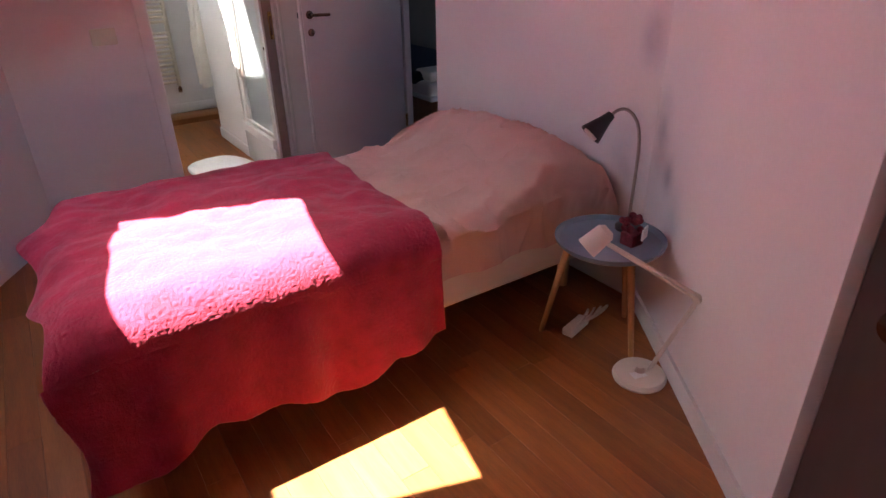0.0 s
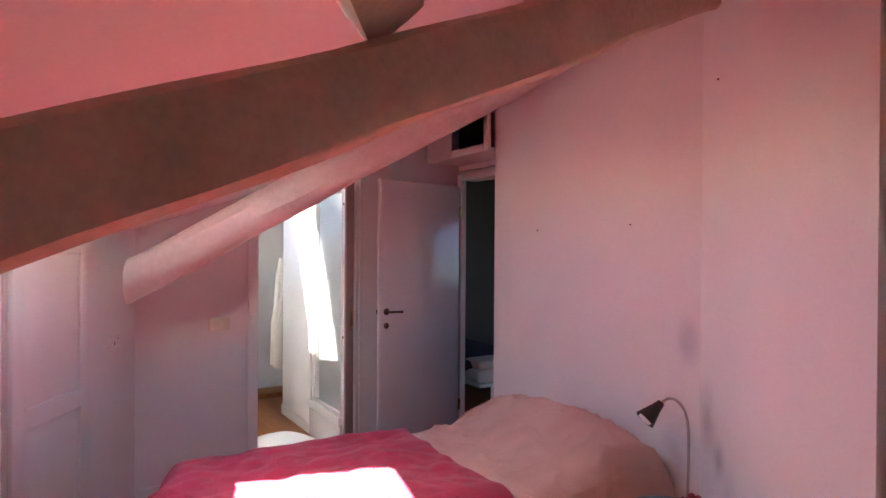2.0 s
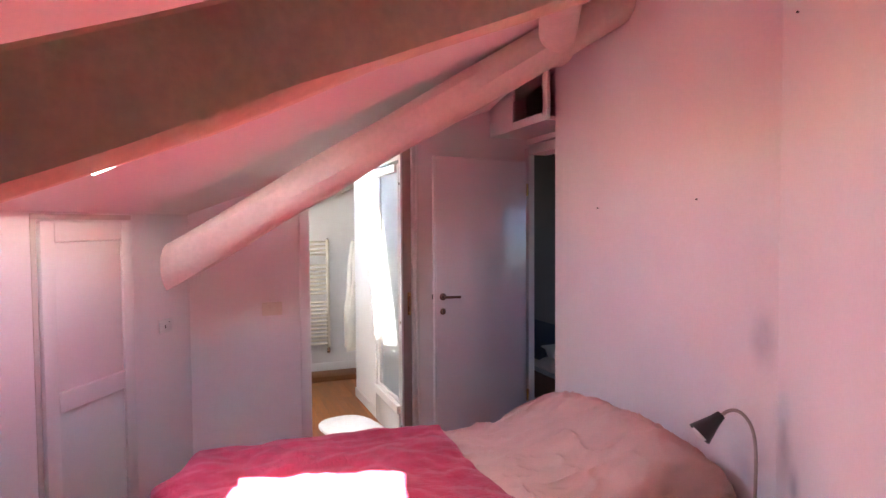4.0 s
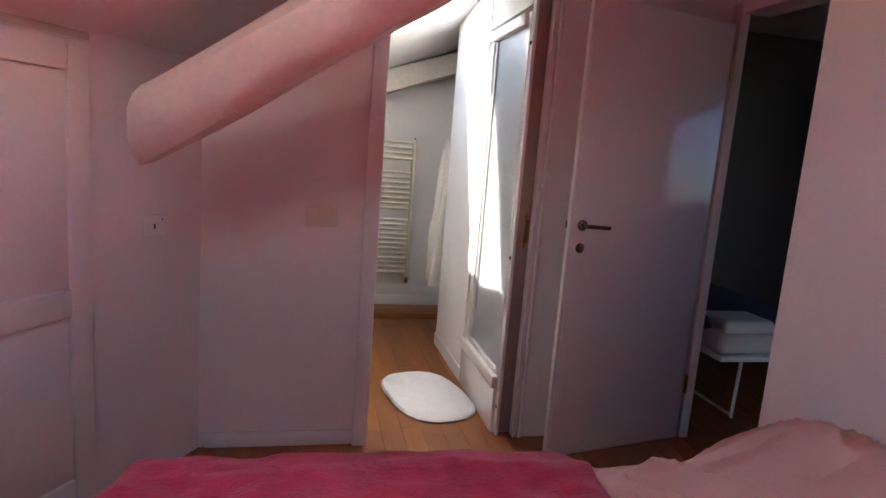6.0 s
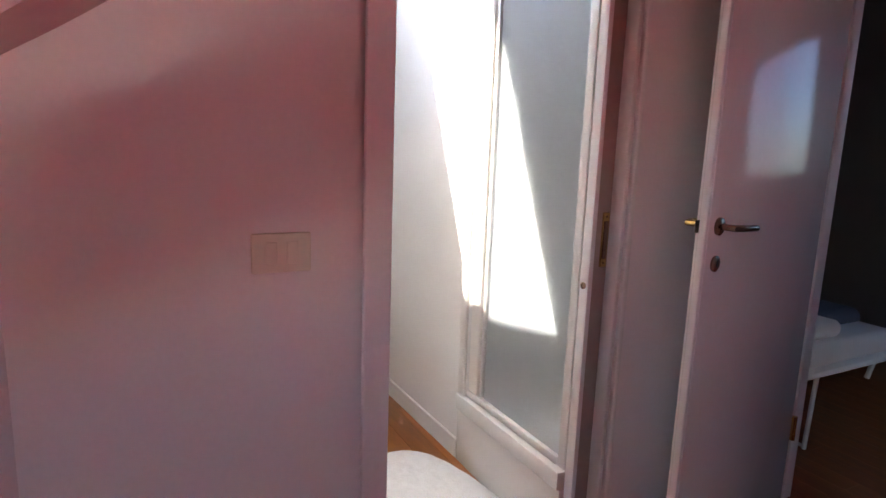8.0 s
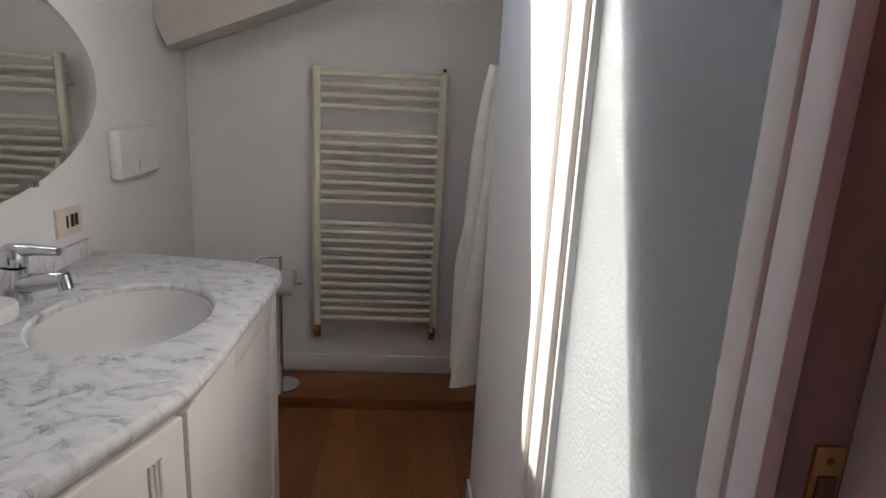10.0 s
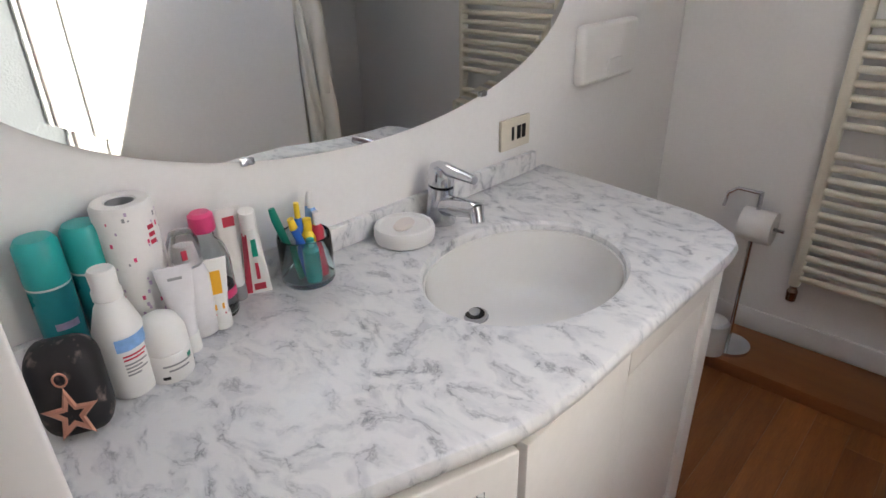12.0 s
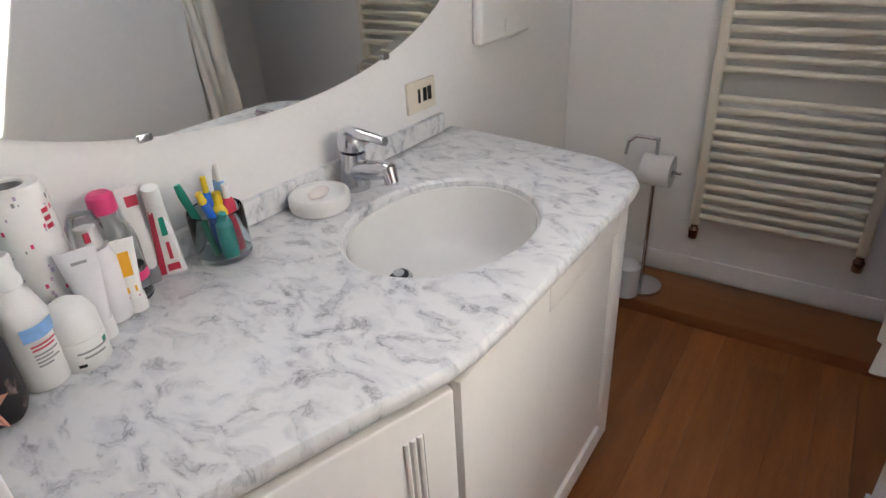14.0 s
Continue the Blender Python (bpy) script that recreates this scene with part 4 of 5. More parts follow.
part("arm", tube([(0, 0, 0.59), (-0.07, -0.01, 0.595), (-0.095, -0.02, 0.575), (-0.10, -0.025, 0.53)], 0.006, 8), CHROME, ts)
part("roll", lathe([(0.02, -0.05), (0.055, -0.05), (0.055, 0.05), (0.02, 0.05)], 32, Matrix.Translation((0.01, 0, 0.48)) @ Matrix.Rotation(radians(90), 4, "Y")), PAPER, ts, "white paper roll")
part("brush_pot", lathe([(0, 0.02), (0.045, 0.02), (0.05, 0.14), (0.04, 0.15), (0, 0.15)], 24, Matrix.Translation((-0.03, -0.10, 0))), CERAMIC, ts)

wc = thing("toilet", "white wall-hung ceramic toilet between vanity and wall", "toilet", (-0.457, 6.14, 0))


def bowl_f(s, t):
    a = s * 2 * math.pi
    r = 1.0 if t < 0.3 else 1.0 - 0.45 * ((t - 0.3) / 0.7) ** 1.5
    x = 0.17 + 0.18 * math.cos(a) * r - 0.05 * t
    return Vector((max(0.003, x), 0.18 * math.sin(a) * r, 0.40 - 0.30 * t))


part("bowl", grid_sheet(36, 14, bowl_f), CERAMIC, wc)
part("seat", lathe([(0, 0.0), (0.19, 0.0), (0.195, 0.012), (0.18, 0.026), (0, 0.028)], 36, Matrix.Translation((0.185, 0, 0.40)) @ Matrix.Diagonal((0.9, 0.95, 1, 1))), PLASTIC, wc)
fp = thing("flush_plate", "white plastic flush plate on the wall", "flush plate", (-0.461, 6.135, 1.095))
part("plate", bbox((0.0, -0.150, -0.080), (0.036, 0.150, 0.080), 0.014, 4), PLASTIC, fp)
part("button", bbox((0.0355, -0.02, -0.06), (0.039, 0.05, -0.02), 0.0015), PLASTIC, fp)

# ---- vanity ----
TOPZ = 0.83
van = thing("vanity_cabinet", "cream lacquered vanity cabinet with panelled doors", "cabinet")
body_poly = [(XM + 0.014, 4.575), (-0.060, 4.575), (0.087, 5.0), (0.087, 5.70), (0.05, 5.755), (XM + 0.014, 5.785)]
car = prism(body_poly, 0.08, 0.66)
mid_ = Vector((sum(p[0] for p in body_poly) / 6, sum(p[1] for p in body_poly) / 6))
for i in range(6):
    a_, b_ = Vector(body_poly[i]), Vector(body_poly[(i + 1) % 6])
    prism([a_, b_, mid_ + (b_ - mid_) * 0.94, mid_ + (a_ - mid_) * 0.94], 0.66, 0.796, car)
part("carcass", car, WHITE, van, smooth=False)
part("plinth", prism([(XM + 0.014, 4.60), (-0.09, 4.60), (0.045, 5.005), (0.045, 5.67), (0.01, 5.72), (XM + 0.014, 5.765)], 0.0, 0.079), WHITE, van, smooth=False)


def cab_door(p, q, z0, z1, stile_a=0.06, stile_b=0.06, flutes=False):
    a, b = Vector((*p, 0)), Vector((*q, 0))
    w = (b - a).length
    ang = math.degrees(math.atan2(b.y - a.y, b.x - a.x))
    d = new("door")
    d.parent = van
    d.matrix_basis = pose(a.x, a.y, 0, 0, 0, ang)
    # local +x runs along the front, the room lies towards -y
    if flutes:
        part("panel", bbox((0.003, -0.020, z0), (w - 0.003, -0.001, z1), 0.004, 3), WHITE, d)
        for k in range(3):
            part("reed", tube([(w - 0.085 + k * 0.011, -0.0205, z0 + 0.04), (w - 0.085 + k * 0.011, -0.0205, z1 - 0.045)], 0.0045, 8), WHITE, d)
            # Grey strip paints in the shade between two reeds.
            part("groove", bbox((w - 0.0805 + k * 0.011, -0.0207, z0 + 0.04), (w - 0.0785 + k * 0.011, -0.0202, z1 - 0.045)), GREYTEXT, d)
        return d
    part("stile", bbox((0.003, -0.020, z0), (stile_a, -0.001, z1), 0.003), WHITE, d)
    part("stile", bbox((w - stile_b, -0.020, z0), (w - 0.003, -0.001, z1), 0.003), WHITE, d)
    part("rail", bbox((stile_a + 0.0005, -0.020, z0), (w - stile_b - 0.0005, -0.001, z0 + 0.06), 0.003), WHITE, d)
    part("rail", bbox((stile_a + 0.0005, -0.020, z1 - 0.06), (w - stile_b - 0.0005, -0.001, z1), 0.003), WHITE, d)
    part("panel", bbox((stile_a + 0.0005, -0.011, z0 + 0.0605), (w - stile_b - 0.0005, -0.003, z1 - 0.0605), 0.002), WHITE, d)
    return d


cab_door((-0.058, 4.577), (0.0875, 5.0), 0.10, 0.785, 0.05, 0.085, True)
cab_door((0.088, 5.001), (0.088, 5.697), 0.10, 0.785, 0.29, 0.06)

ct_pts = [(-0.480, 4.560), (-0.058, 4.560), (0.004, 4.705), (0.050, 4.83), (0.088, 4.929), (0.108, 4.985), (0.117, 5.03), (0.124, 5.11), (0.127, 5.30), (0.130, 5.45), (0.132, 5.64), (0.127, 5.69), (0.102, 5.737), (0.05, 5.776), (-0.006, 5.796), (-0.20, 5.826), (-0.36, 5.850), (-0.456, 5.860)]
SC, SA, SB = Vector((-0.138, 5.338)), 0.174, 0.215      # basin


def counter():
    """Marble slab with an oval cut-out and a rounded front edge."""
    bm = bmesh.new()
    k = 72
    # outline sampled at even angles about the basin
    def out_at(a):
        dirv = Vector((math.cos(a), math.sin(a)))
        best = None
        for i in range(len(ct_pts)):
            p, q = Vector(ct_pts[i]), Vector(ct_pts[(i + 1) % len(ct_pts)])
            e = q - p
            den = dirv.x * e.y - dirv.y * e.x
            if abs(den) < 1e-9:
                continue
            w = p - SC
            t = (w.x * e.y - w.y * e.x) / den
            u = (w.x * dirv.y - w.y * dirv.x) / den
            if t > 0 and -1e-6 <= u <= 1 + 1e-6:
                best = t if best is None else min(best, t)
        return SC + dirv * best
    angs = sorted([2 * math.pi * i / k for i in range(k)] + [math.atan2(p[1] - SC.y, p[0] - SC.x) % (2 * math.pi) for p in ct_pts])
    rings = []
    outs = [out_at(a) for a in angs]
    inner = [SC + Vector((SA * math.cos(a), SB * math.sin(a))) for a in angs]
    def inset(p, d):
        v = (SC - p)
        return p + v.normalized() * d
    levels = [(inner, 0, 0.795), (inner, 0, TOPZ - 0.006), ([SC + (p - SC) * 1.03 for p in inner], 0, TOPZ)]
    levels += [(outs, 0.016, TOPZ), (outs, 0.006, TOPZ - 0.003), (outs, 0.001, TOPZ - 0.010), (outs, 0.0, TOPZ - 0.017), (outs, 0.002, TOPZ - 0.026), (outs, 0.010, TOPZ - 0.033), (inner, 0, 0.797)]
    for pts, d, z in levels:
        rings.append([bm.verts.new((*inset(p, d), z)) if d else bm.verts.new((*p, z)) for p in pts])
    m = len(angs)
    for a, b in zip(rings, rings[1:]):
        for j in range(m):
            bm.faces.new((a[j], a[(j + 1) % m], b[(j + 1) % m], b[j]))
    return bm


ctop = thing("countertop", "white marble vanity top with grey veins and rounded edge", "countertop")
part("slab", counter(), MARBLE, ctop)
part("backsplash", bbox((0.0, -0.66, TOPZ + 0.001), (0.018, 0.585, TOPZ + 0.05), 0.003, 2, pose(-0.4695, 5.215, 0, 0, 0, -1.4)), MARBLE, ctop, "low marble backsplash")
bs = thing("basin", "white oval undermount ceramic washbasin", "washbasin", (SC.x, SC.y, 0))
bprof = [(0.996, 0.797), (0.994, 0.812), (0.975, 0.811), (0.955, 0.782), (0.92, 0.742), (0.87, 0.708), (0.80, 0.685), (0.70, 0.671), (0.4, 0.665), (0.10, 0.663)]
part("bowl", lathe([(r, z) for r, z in bprof] + [(0, 0.663)], 56, Matrix.Diagonal((SA, SB, 1, 1))), CERAMIC, bs)
dr = part("drain", lathe([(0, 0.003), (0.012, 0.003), (0.016, 0.008), (0.026, 0.008), (0.030, 0.002), (0.030, 0.0), (0, 0.0)], 28, Matrix.Translation((-0.118, -0.008, 0.6700))), CHROME, bs, "chrome drain")
part("drain_hole", lathe([(0, 0.0095), (0.021, 0.0095), (0.021, 0.0088), (0, 0.0088)], 24, Matrix.Translation((-0.118, -0.008, 0.6700))), DARK, dr)
part("plug", lathe([(0, 0.010), (0.013, 0.010), (0.012, 0.014), (0, 0.015)], 20, Matrix.Translation((-0.118, -0.008, 0.6700))), CHROME, dr)

tp = thing("basin_tap", "chrome single-lever mixer tap", "tap", (-0.402, 5.384, TOPZ), -14.6)
tp.matrix_basis = tp.matrix_basis @ Matrix.Diagonal((1.17, 1.12, 1.32, 1.0))
part("body", lathe([(0, 0), (0.030, 0), (0.031, 0.008), (0.027, 0.016), (0.024, 0.05), (0.025, 0.066), (0, 0.07)], 28, Matrix.Rotation(radians(7), 4, "Y")), CHROME, tp)
part("spout", tube(bez((0.0, 0, 0.030), (0.05, 0, 0.040), (0.09, 0, 0.052), (0.122, 0, 0.055)), 0.019, 14, r2=0.013), CHROME, tp)
part("aerator", tube([(0.114, 0, 0.060), (0.121, 0, 0.036)], 0.013, 14), CHROME, tp)
part("cap", lathe([(0, 0.070), (0.025, 0.070), (0.026, 0.084), (0.021, 0.098), (0, 0.101)], 24, Matrix.Rotation(radians(6), 4, "Y")), CHROME, tp)
part("lever", tube(bez((0.0, 0, 0.092), (0.04, 0, 0.098), (0.07, 0, 0.098), (0.112, 0, 0.100)), 0.012, 12, r2=0.007), CHROME, tp, "chrome lever")

# ---- mirror, outlet ----
mr_ = thing("oval_mirror", "large oval wall mirror with polished rim above the vanity", "mirror", (-0.4675, 5.264, 1.307), -1.4)
A_, B_ = 0.657, 0.281
bm = bmesh.new()
NM = 120
ring = lambda k, x: [bm.verts.new((x, A_ * k * math.cos(2 * math.pi * i / NM), B_ * k * math.sin(2 * math.pi * i / NM))) for i in range(NM)]
c0 = ring(1.0, 0.002)
c1 = ring(1.0, 0.0055)
c2 = [bm.verts.new((0.0062, (A_ - 0.022) * math.cos(2 * math.pi * i / NM), (B_ - 0.022) * math.sin(2 * math.pi * i / NM))) for i in range(NM)]
for a, b in ((c0, c1), (c1, c2)):
    for j in range(NM):
        bm.faces.new((a[j], a[(j + 1) % NM], b[(j + 1) % NM], b[j]))
bm.faces.new(c2)
bm.faces.new(c0[::-1])
part("glass", bm, MIRROR, mr_, smooth=False)
for a in (-2.0, -1.05, 1.05, 2.0):
    y, z = A_ * math.cos(a), B_ * math.sin(a)
    part("clip", bbox((0.001, y - 0.012, z - 0.006), (0.011, y + 0.012, z + 0.006), 0.002), CHROME, mr_)
ou = thing("razor_socket", "ivory wall plate with dark sockets above the vanity", "socket", (-0.458, 5.719, 0.945), -1.0)
part("plate", bbox((0.0, -0.058, -0.039), (0.010, 0.058, 0.039), 0.003), IVORY, ou)
for y, w in ((-0.014, 0.004), (0.010, 0.007), (0.030, 0.007)):
    part("socket_hole", bbox((0.0102, y - w, -0.016), (0.0118, y + w, 0.018)), DARK, ou)

# ---- toiletries on the marble ----
def at_top(name, label, cat, x, y, rz=0.0, wide=1.0, tall=1.0):
    ob = thing(name, label, cat, (x, y, TOPZ + 0.0006), rz)
    ob.matrix_basis = ob.matrix_basis @ Matrix.Diagonal((wide, wide, tall, 1.0))
    return ob


def label_band(parent, r, z0, z1, a0, a1, material, name="print", k=10, squash=1.0):
    bm = bmesh.new()
    lo, hi = [], []
    for i in range(k + 1):
        a = a0 + (a1 - a0) * i / k
        for ring_, z in ((lo, z0), (hi, z1)):
            ring_.append(bm.verts.new(((r + 0.0006) * math.cos(a), (r + 0.0006) * squash * math.sin(a), z)))
    for i in range(k):
        bm.faces.new((lo[i], lo[i + 1], hi[i + 1], hi[i]))
    return part(name, bm, material, parent)


for i, (x, y) in enumerate(((-0.446, 4.660), (-0.450, 4.718))):
    c = at_top("spray_can", "teal aerosol spray can with a rounded cap", "spray can", x, y, 0, 1.22, 1.07)
    c["group"] = "teal spray cans"
    part("can", lathe([(0, 0), (0.021, 0), (0.0225, 0.004), (0.0225, 0.128), (0.0215, 0.132), (0, 0.132)], 28), TEALCAN, c)
    part("cap", lathe([(0, 0.133), (0.0228, 0.133), (0.0232, 0.138), (0.0225, 0.186), (0.018, 0.194), (0, 0.196)], 28), TEAL, c, "teal cap")
    part("ring", lathe([(0.0226, 0.130), (0.0231, 0.1315), (0.0226, 0.133)], 28), PLASTIC, c)
    label_band(c, 0.0225, 0.073, 0.083, -0.5, 0.6, LILAC)
kr = at_top("kitchen_roll", "paper roll in flowered wrapping standing on end", "paper roll", -0.432, 4.770, 0, 1.2, 1.12)
part("roll", lathe([(0.016, 0), (0.033, 0), (0.034, 0.004), (0.034, 0.200), (0.031, 0.205), (0.018, 0.205), (0.016, 0.200)], 40), PAPER, kr)
part("core", lathe([(0.0158, 0.001), (0.0158, 0.203), (0.0145, 0.203), (0.0145, 0.001)], 28), GREYTEXT, kr, "grey cardboard core")
for k in range(60):
    a, z = random.uniform(-1.5, 1.5), random.choice((random.uniform(0.05, 0.11), random.uniform(0.05, 0.11), random.uniform(0.12, 0.2)))
    s = random.uniform(0.002, 0.0055)
    label_band(kr, 0.0342, z - s * 0.6, z + s * 0.6, a - s * 10, a + s * 10, random.choice((LILAC, LILAC, LILAC, LILAC, GREYTEXT, PINKCAP)), "flower", 3)
for z in (0.150, 0.160, 0.170):
    label_band(kr, 0.0342, z, z + 0.006, 0.35, 0.62, RED, "print", 4)
fm = at_top("foam_bottle", "pale bottle with a domed clear cap and red mark", "bottle", -0.398, 4.828)
part("bottle", lathe([(0, 0), (0.026, 0), (0.028, 0.004), (0.028, 0.10), (0.022, 0.118), (0, 0.118)], 28), MILKY, fm)
part("cap", lathe([(0.0225, 0.118), (0.023, 0.12), (0.023, 0.155), (0.016, 0.170), (0, 0.174)], 28), PALEPLASTIC, fm, "clear domed cap")
part("pump", lathe([(0, 0.119), (0.012, 0.119), (0.010, 0.150), (0, 0.155)], 16), PLASTIC, fm)
part("mark", bbox((0.020, -0.014, 0.135), (0.024, -0.006, 0.150), 0.001), RED, fm)
pk = at_top("micellar_bottle", "clear plastic bottle with a bright pink cap", "bottle", -0.425, 4.874)
part("bottle", lathe([(0, 0), (0.030, 0), (0.032, 0.005), (0.032, 0.10), (0.026, 0.122), (0.015, 0.135), (0.014, 0.148), (0.0125, 0.148), (0.0135, 0.134), (0.0245, 0.121), (0.0305, 0.099), (0.0305, 0.006), (0, 0.003)], 28), CLEAR, pk)
part("water", lathe([(0, 0.003), (0.029, 0.007), (0.029, 0.055), (0, 0.055)], 24), CLEAR, pk)
part("cap", lathe([(0, 0.149), (0.018, 0.149), (0.020, 0.152), (0.019, 0.175), (0.014, 0.180), (0, 0.181)], 24), PINKCAP, pk, "bright pink cap")
label_band(pk, 0.0322, 0.035, 0.05, -1.0, 1.0, PINKCAP)


def squeeze_tube(name, label, x, y, rz, h, w, capr, caph, material, cap_material, prints, lean=0.0, cap_down=True):
    """A tube whose crimped end is flat; it stands on its cap, or lies crimp down."""
    c = at_top(name, label, "tube", x, y, rz)
    bm = bmesh.new()
    k, rings = 24, []
    n = 8
    for i in range(n + 1):
        t = i / n
        z = (caph + (h - caph) * t) if cap_down else (h - caph) * t
        f = t if cap_down else 1 - t
        a_ = w * (0.55 + 0.45 * f)
        b_ = w * 0.55 * (1 - f) + 0.0015
        rings.append([bm.verts.new((b_ * math.cos(2 * math.pi * j / k), a_ * math.sin(2 * math.pi * j / k), z)) for j in range(k)])
    for a, b in zip(rings, rings[1:]):
        for j in range(k):
            bm.faces.new((a[j], a[(j + 1) % k], b[(j + 1) % k], b[j]))
    bm.faces.new(rings[0][::-1])
    bm.faces.new(rings[-1])
    part("body", bm, material, c)
    z0 = 0.0 if cap_down else h - caph
    part("cap", lathe([(0, z0), (capr, z0), (capr * 1.03, z0 + 0.003), (capr * 0.97, z0 + caph), (0, z0 + caph)], 20), cap_material, c, "screw cap")
    for (u0, u1, v0, v1, m) in prints:
        # print on the front face, following its taper
        bm = bmesh.new()
        vs = []
        for v, u in ((v0, u0), (v0, u1), (v1, u1), (v1, u0)):
            f = (v * h - (caph if cap_down else 0)) / (h - caph)
            f = min(1, max(0, f)) if cap_down else 1 - min(1, max(0, f))
            a_ = w * (0.55 + 0.45 * f)
            b_ = w * 0.55 * (1 - f) + 0.0015
            vs.append(bm.verts.new((b_ * math.sqrt(max(0.05, 1 - u * u)) + 0.0012, a_ * u, v * h)))
        bm.faces.new(vs)
        part("print", bm, m, c, smooth=False)
    c.matrix_basis = pose(x, y, TOPZ + 0.0006, 0, lean, rz)
    return c


squeeze_tube("toothpaste", "white and red toothpaste tube standing crimp down", -0.432, 4.952, -25, 0.172, 0.023, 0.013, 0.028, PLASTIC, PLASTIC, ((-0.95, -0.45, 0.02, 0.78, RED), (-0.1, 0.45, 0.50, 0.72, GREEN), (-0.3, 0.6, 0.05, 0.14, RED), (0.0, 0.3, 0.2, 0.42, RED)), 12, False)
squeeze_tube("cream_tube", "white tube with a red mark leaning on the wall", -0.443, 4.920, -15, 0.175, 0.022, 0.014, 0.03, PLASTIC, GREYTEXT, ((-0.4, 0.5, 0.82, 0.92, RED),), 7)
squeeze_tube("sun_cream", "white tube with an orange label standing on its cap", -0.386, 4.857, -20, 0.118, 0.024, 0.016, 0.026, PLASTIC, PLASTIC, ((-0.45, 0.5, 0.52, 0.84, YELLOW), (-0.5, 0.5, 0.30, 0.38, YELLOW), (-0.6, 0.6, 0.22, 0.245, RED)))
squeeze_tube("clear_tube", "clear tube with a white cap", -0.362, 4.792, -20, 0.140, 0.026, 0.016, 0.03, MILKY, PLASTIC, ((-0.4, 0.4, 0.86, 0.89, GREYTEXT),))
squeeze_tube("hand_cream", "small pale tube with reddish lines", -0.398, 4.768, -10, 0.115, 0.020, 0.013, 0.025, PLASTIC, PLASTIC, ((-0.4, 0.4, 0.6, 0.63, RED), (-0.4, 0.3, 0.54, 0.56, GREYTEXT), (-0.4, 0.2, 0.47, 0.49, RED)), -4)
ds = at_top("dropper_bottle", "small frosted bottle with a white dropper cap", "bottle", -0.388, 4.829)
part("bottle", lathe([(0, 0), (0.014, 0), (0.0155, 0.003), (0.0155, 0.058), (0.008, 0.068), (0, 0.068)], 24), PALEPLASTIC, ds)
part("cap", lathe([(0, 0.068), (0.0095, 0.068), (0.0095, 0.085), (0.006, 0.090), (0.005, 0.108), (0, 0.110)], 18), PLASTIC, ds)
label_band(ds, 0.0156, 0.010, 0.040, -1.2, 1.2, PLASTIC, "label")
for z in (0.014, 0.020, 0.026, 0.033):
    label_band(ds, 0.0159, z, z + 0.002, -0.7, 0.6, GREYTEXT)
lo_ = at_top("lotion_bottle", "white lotion bottle with a blue printed label", "bottle", -0.347, 4.700, -20, 1.12, 1.06)
part("bottle", lathe([(0, 0), (0.034, 0), (0.037, 0.005), (0.038, 0.05), (0.035, 0.088), (0.024, 0.118), (0.016, 0.130), (0, 0.130)], 32, None, None, 0.8), PLASTIC, lo_)
part("cap", lathe([(0, 0.131), (0.0165, 0.131), (0.0165, 0.141), (0.0145, 0.145), (0.0155, 0.166), (0.013, 0.170), (0, 0.170)], 24), PLASTIC, lo_)
label_band(lo_, 0.0376, 0.072, 0.090, -0.15, 1.1, SKYPRINT, squash=0.8)
for z, m, w in ((0.064, RED, 0.9), (0.059, RED, 0.8), (0.052, GREYTEXT, 0.85), (0.047, GREYTEXT, 0.6), (0.042, GREYTEXT, 0.8), (0.037, GREYTEXT, 0.5)):
    label_band(lo_, 0.0383, z, z + 0.0025, 0.0, w, m, squash=0.8)
ro = at_top("roll_on", "white domed roll-on deodorant", "deodorant", -0.330, 4.746, 0, 1.14, 0.97)
part("bottle", lathe([(0, 0), (0.026, 0), (0.028, 0.004), (0.0285, 0.045), (0.0270, 0.047), (0.0285, 0.049), (0.0275, 0.075), (0.021, 0.093), (0.010, 0.101), (0, 0.102)], 32), PLASTIC, ro)
label_band(ro, 0.0286, 0.030, 0.033, -0.6, 0.7, GREYTEXT)
label_band(ro, 0.0286, 0.022, 0.025, -0.4, 0.5, GREYTEXT)
label_band(ro, 0.0286, 0.010, 0.015, -0.7, -0.4, DARK)
label_band(ro, 0.0286, 0.033, 0.040, 0.5, 0.75, GREEN)
po = at_top("cosmetic_pouch", "black patterned cosmetic pouch with a star charm", "pouch", -0.305, 4.622, -25, 1.0, 1.3)
part("bag", bbox((-0.03, -0.040, 0), (0.03, 0.040, 0.10), 0.024, 5), POUCH, po)
st = bmesh.new()
sv = []
for ln, zz in ((0.032, 0.002), (0.026, 0.004)):
    sv.append([st.verts.new((0.0302 + zz, (ln if i % 2 == 0 else ln * 0.42) * math.cos(math.pi / 2 + i * math.pi / 5), 0.034 + (ln if i % 2 == 0 else ln * 0.42) * math.sin(math.pi / 2 + i * math.pi / 5))) for i in range(10)])
inn = [st.verts.new((0.0322, (0.014 if i % 2 == 0 else 0.0062) * math.cos(math.pi / 2 + i * math.pi / 5), 0.034 + (0.014 if i % 2 == 0 else 0.0062) * math.sin(math.pi / 2 + i * math.pi / 5))) for i in range(10)]
for i in range(10):
    j = (i + 1) % 10
    st.faces.new((sv[0][i], sv[0][j], sv[1][j], sv[1][i]))
    st.faces.new((sv[1][i], sv[1][j], inn[j], inn[i]))
part("star_charm", st, ROSEGOLD, po, "rose-gold star charm")
part("charm_ring", tube([(0.033, 0.007 * math.cos(a), 0.074 + 0.007 * math.sin(a)) for a in (i * math.pi / 8 for i in range(17))], 0.0012, 6), ROSEGOLD, po)

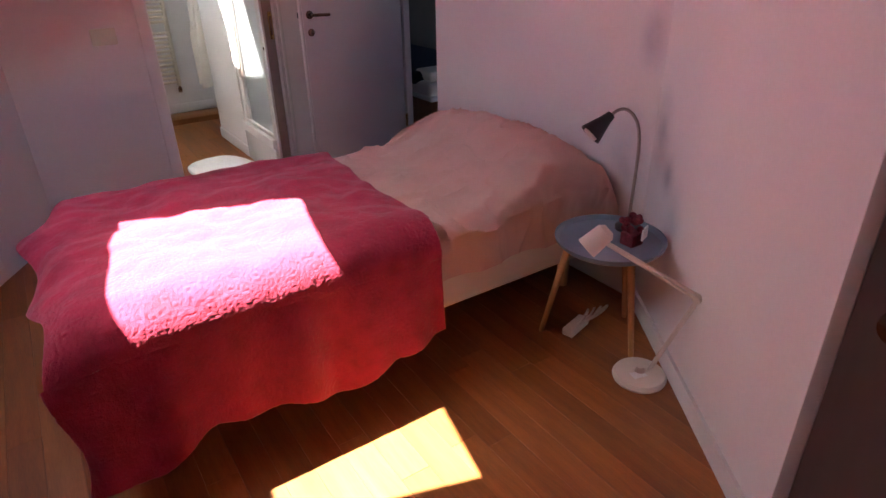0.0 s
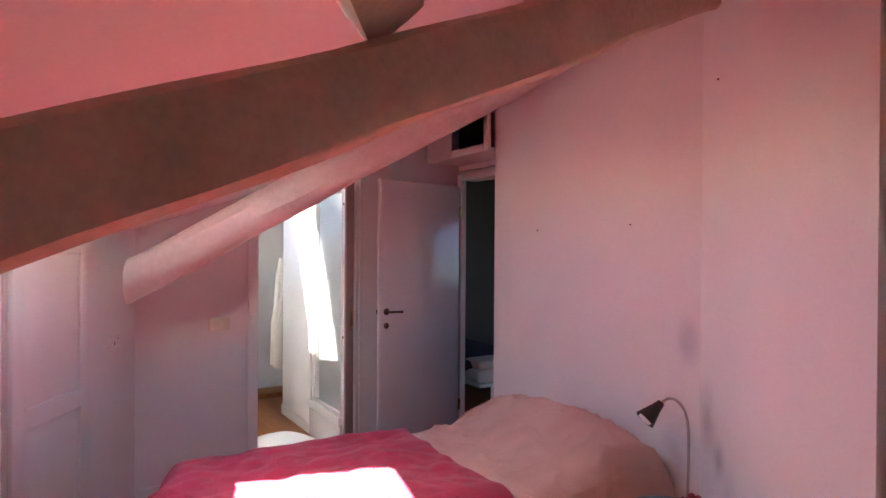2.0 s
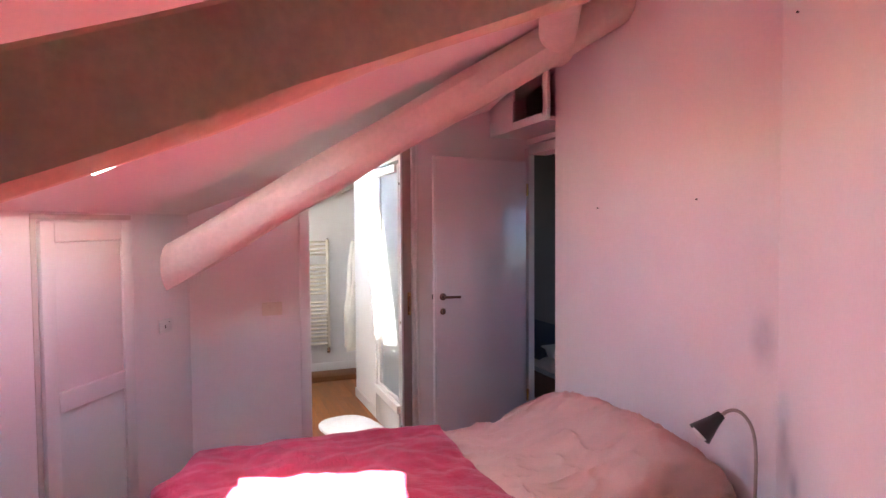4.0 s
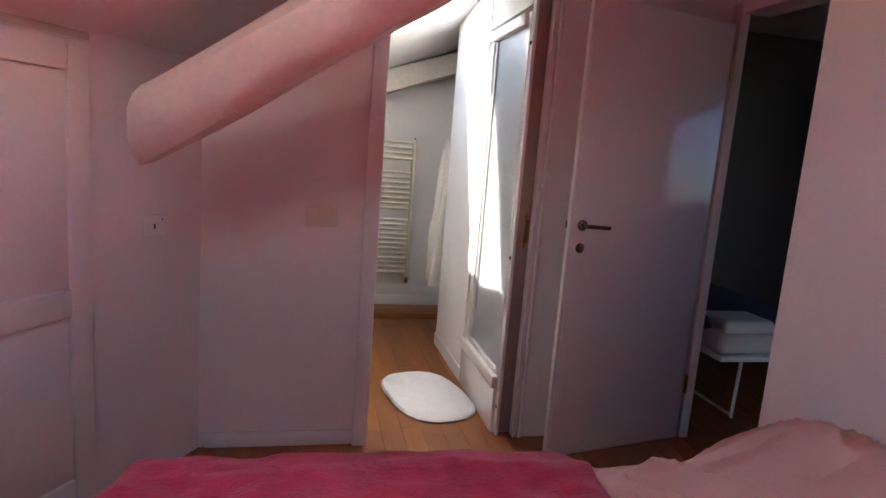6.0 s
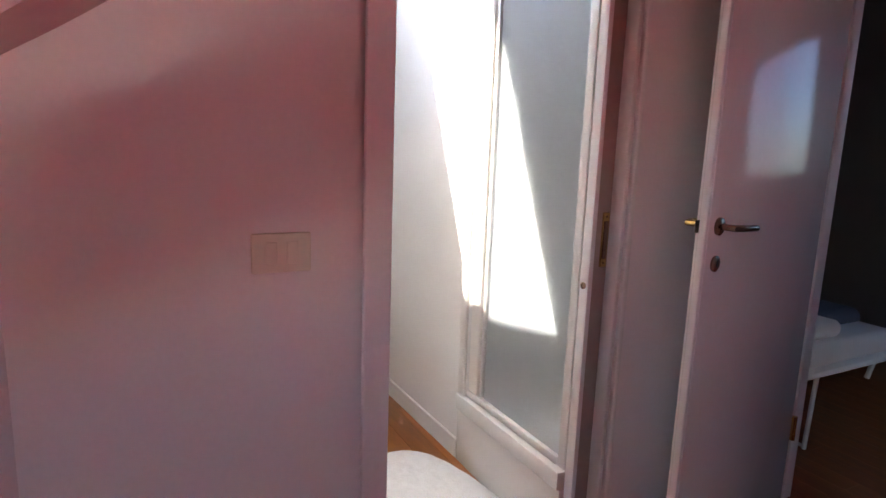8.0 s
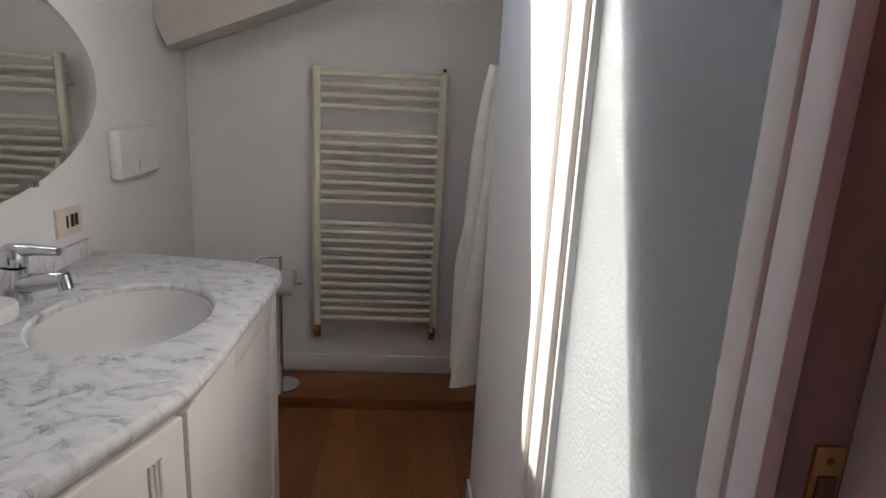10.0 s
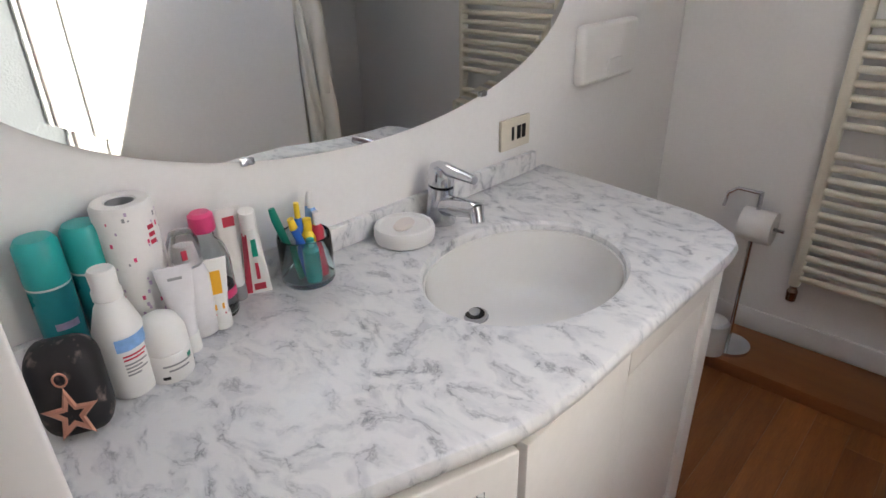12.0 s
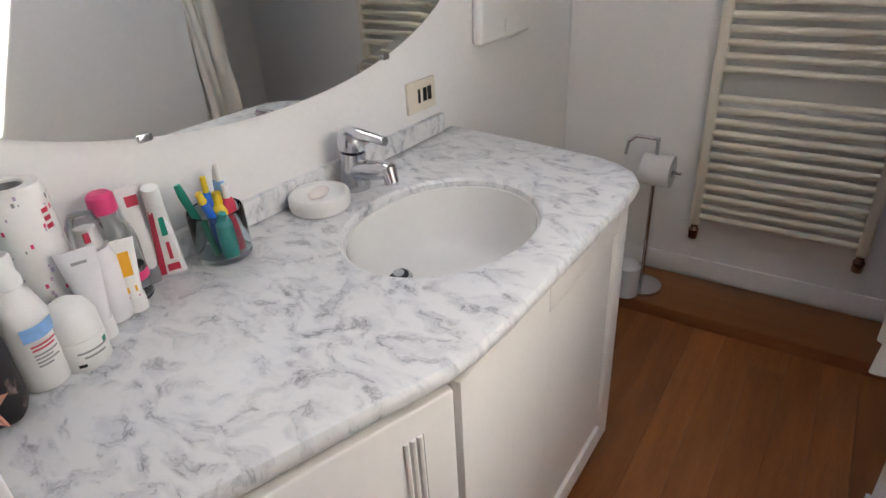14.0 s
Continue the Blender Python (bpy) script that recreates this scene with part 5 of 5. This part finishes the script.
cg = at_top("brush_glass", "clear glass tumbler full of toothbrushes and small tubes", "tumbler", -0.406, 5.040, 0, 0.97, 1.22)
part("glass", lathe([(0, 0), (0.046, 0), (0.049, 0.004), (0.049, 0.070), (0.047, 0.074), (0.0455, 0.071), (0.0465, 0.009), (0, 0.008)], 36), TUMBLER, cg)
for k, (x, y, dx, dy, h, m, tip) in enumerate(((-0.012, -0.022, -0.018, -0.014, 0.118, GREEN, GREEN), (0.014, -0.004, 0.004, -0.026, 0.112, BLUE, LEMON), (-0.012, 0.016, -0.014, 0.02, 0.122, SKYPRINT, PLASTIC))):
    b = at_top("toothbrush", "coloured plastic toothbrush standing in the glass", "toothbrush", -0.406, 5.040)
    b["group"] = "brushes in the glass"
    b.matrix_basis = pose(-0.406, 5.040, TOPZ + 0.011) @ Matrix.Diagonal((0.95, 0.95, 1.1, 1.0))
    part("handle", tube([(x - dx * 0.5 + 0.004, y - dy * 0.5, 0.0), (x + dx, y + dy, h * 0.85)], 0.006, 10, r2=0.008), m, b)
    part("head", tube([(x + dx, y + dy, h * 0.85), (x + dx * 1.2, y + dy * 1.2, h)], 0.008, 10, r2=0.006), tip, b)
for (x, y, h, m, c2, w) in ((0.006, 0.006, 0.098, LEMON, LEMON, 0.016), (0.014, 0.02, 0.108, RED, PLASTIC, 0.012), (-0.005, -0.004, 0.125, BLUE, LEMON, 0.010), (-0.008, 0.027, 0.135, SKYPRINT, PLASTIC, 0.011), (0.026, -0.006, 0.072, TEAL, TEAL, 0.015)):
    b = thing("small_tube", "small coloured toothpaste tube standing in the glass", "tube", (-0.406 + x, 5.040 + y, TOPZ + 0.011))
    b.matrix_basis = b.matrix_basis @ Matrix.Diagonal((0.95, 0.95, 1.1, 1.0))
    b["group"] = "small tubes in the glass"
    part("body", lathe([(0, 0), (w * 0.9, 0), (w, 0.01), (w, h * 0.72), (w * 0.6, h * 0.8), (0, h * 0.8)], 18), m, b)
    part("cap", lathe([(0, h * 0.8), (w * 0.55, h * 0.8), (w * 0.5, h), (0, h)], 16), c2, b)
sp = at_top("soap_dish", "white oval plastic soap dish with a sliver of soap", "soap dish", -0.392, 5.268, -70, 0.93, 1.2)
part("dish", lathe([(0, 0), (0.058, 0), (0.064, 0.003), (0.067, 0.012), (0.067, 0.024), (0.064, 0.029), (0.058, 0.030), (0.054, 0.026), (0, 0.024)], 40, None, None, 1.0), PLASTIC, sp)
part("soap", lathe([(0, 0.0245), (0.030, 0.0245), (0.034, 0.028), (0.028, 0.032), (0, 0.033)], 28, None, None, 0.6), SHEET, sp, "worn soap")

# ---- floor ----
struct("floor", bbox((-3.6, -0.4, -0.08), (4.7, 6.9, -0.006)), JOINT, "oak strip floor", "floor", False)
floor_ob = bpy.data.objects["floor"]
PW, PL = 0.10, 0.92
pm = mesh_of("plank", bbox((-PW / 2 + 0.0003, -PL / 2 + 0.0003, -0.0055), (PW / 2 - 0.0003, PL / 2 - 0.0003, 0.0), 0.0006, 1), PLANK, False)
far = bmesh.new()
rnd = random.Random(5)
for i in range(-36, 47):
    off = rnd.random() * PL
    x = i * PW + 0.03
    for j in range(-1, 9):
        y = j * PL - 0.5 + off
        near = -1.25 < x < 1.45 and -0.2 < y < 6.95
        if x > 4.55:
            continue
        if near:
            o = new("plank", pm)
            o.location = (x, y, 0)
            o.parent = floor_ob
        elif x > -3.4 and -0.3 < y < 6.4:
            box(far, (x - PW / 2 + 0.0007, y - PL / 2 + 0.0007, -0.0055), (x + PW / 2 - 0.0007, y + PL / 2 - 0.0007, 0.0))
fp_ = part("plank_rest", far, PLANK, floor_ob, smooth=False)
fp_["kind"] = "stuff"
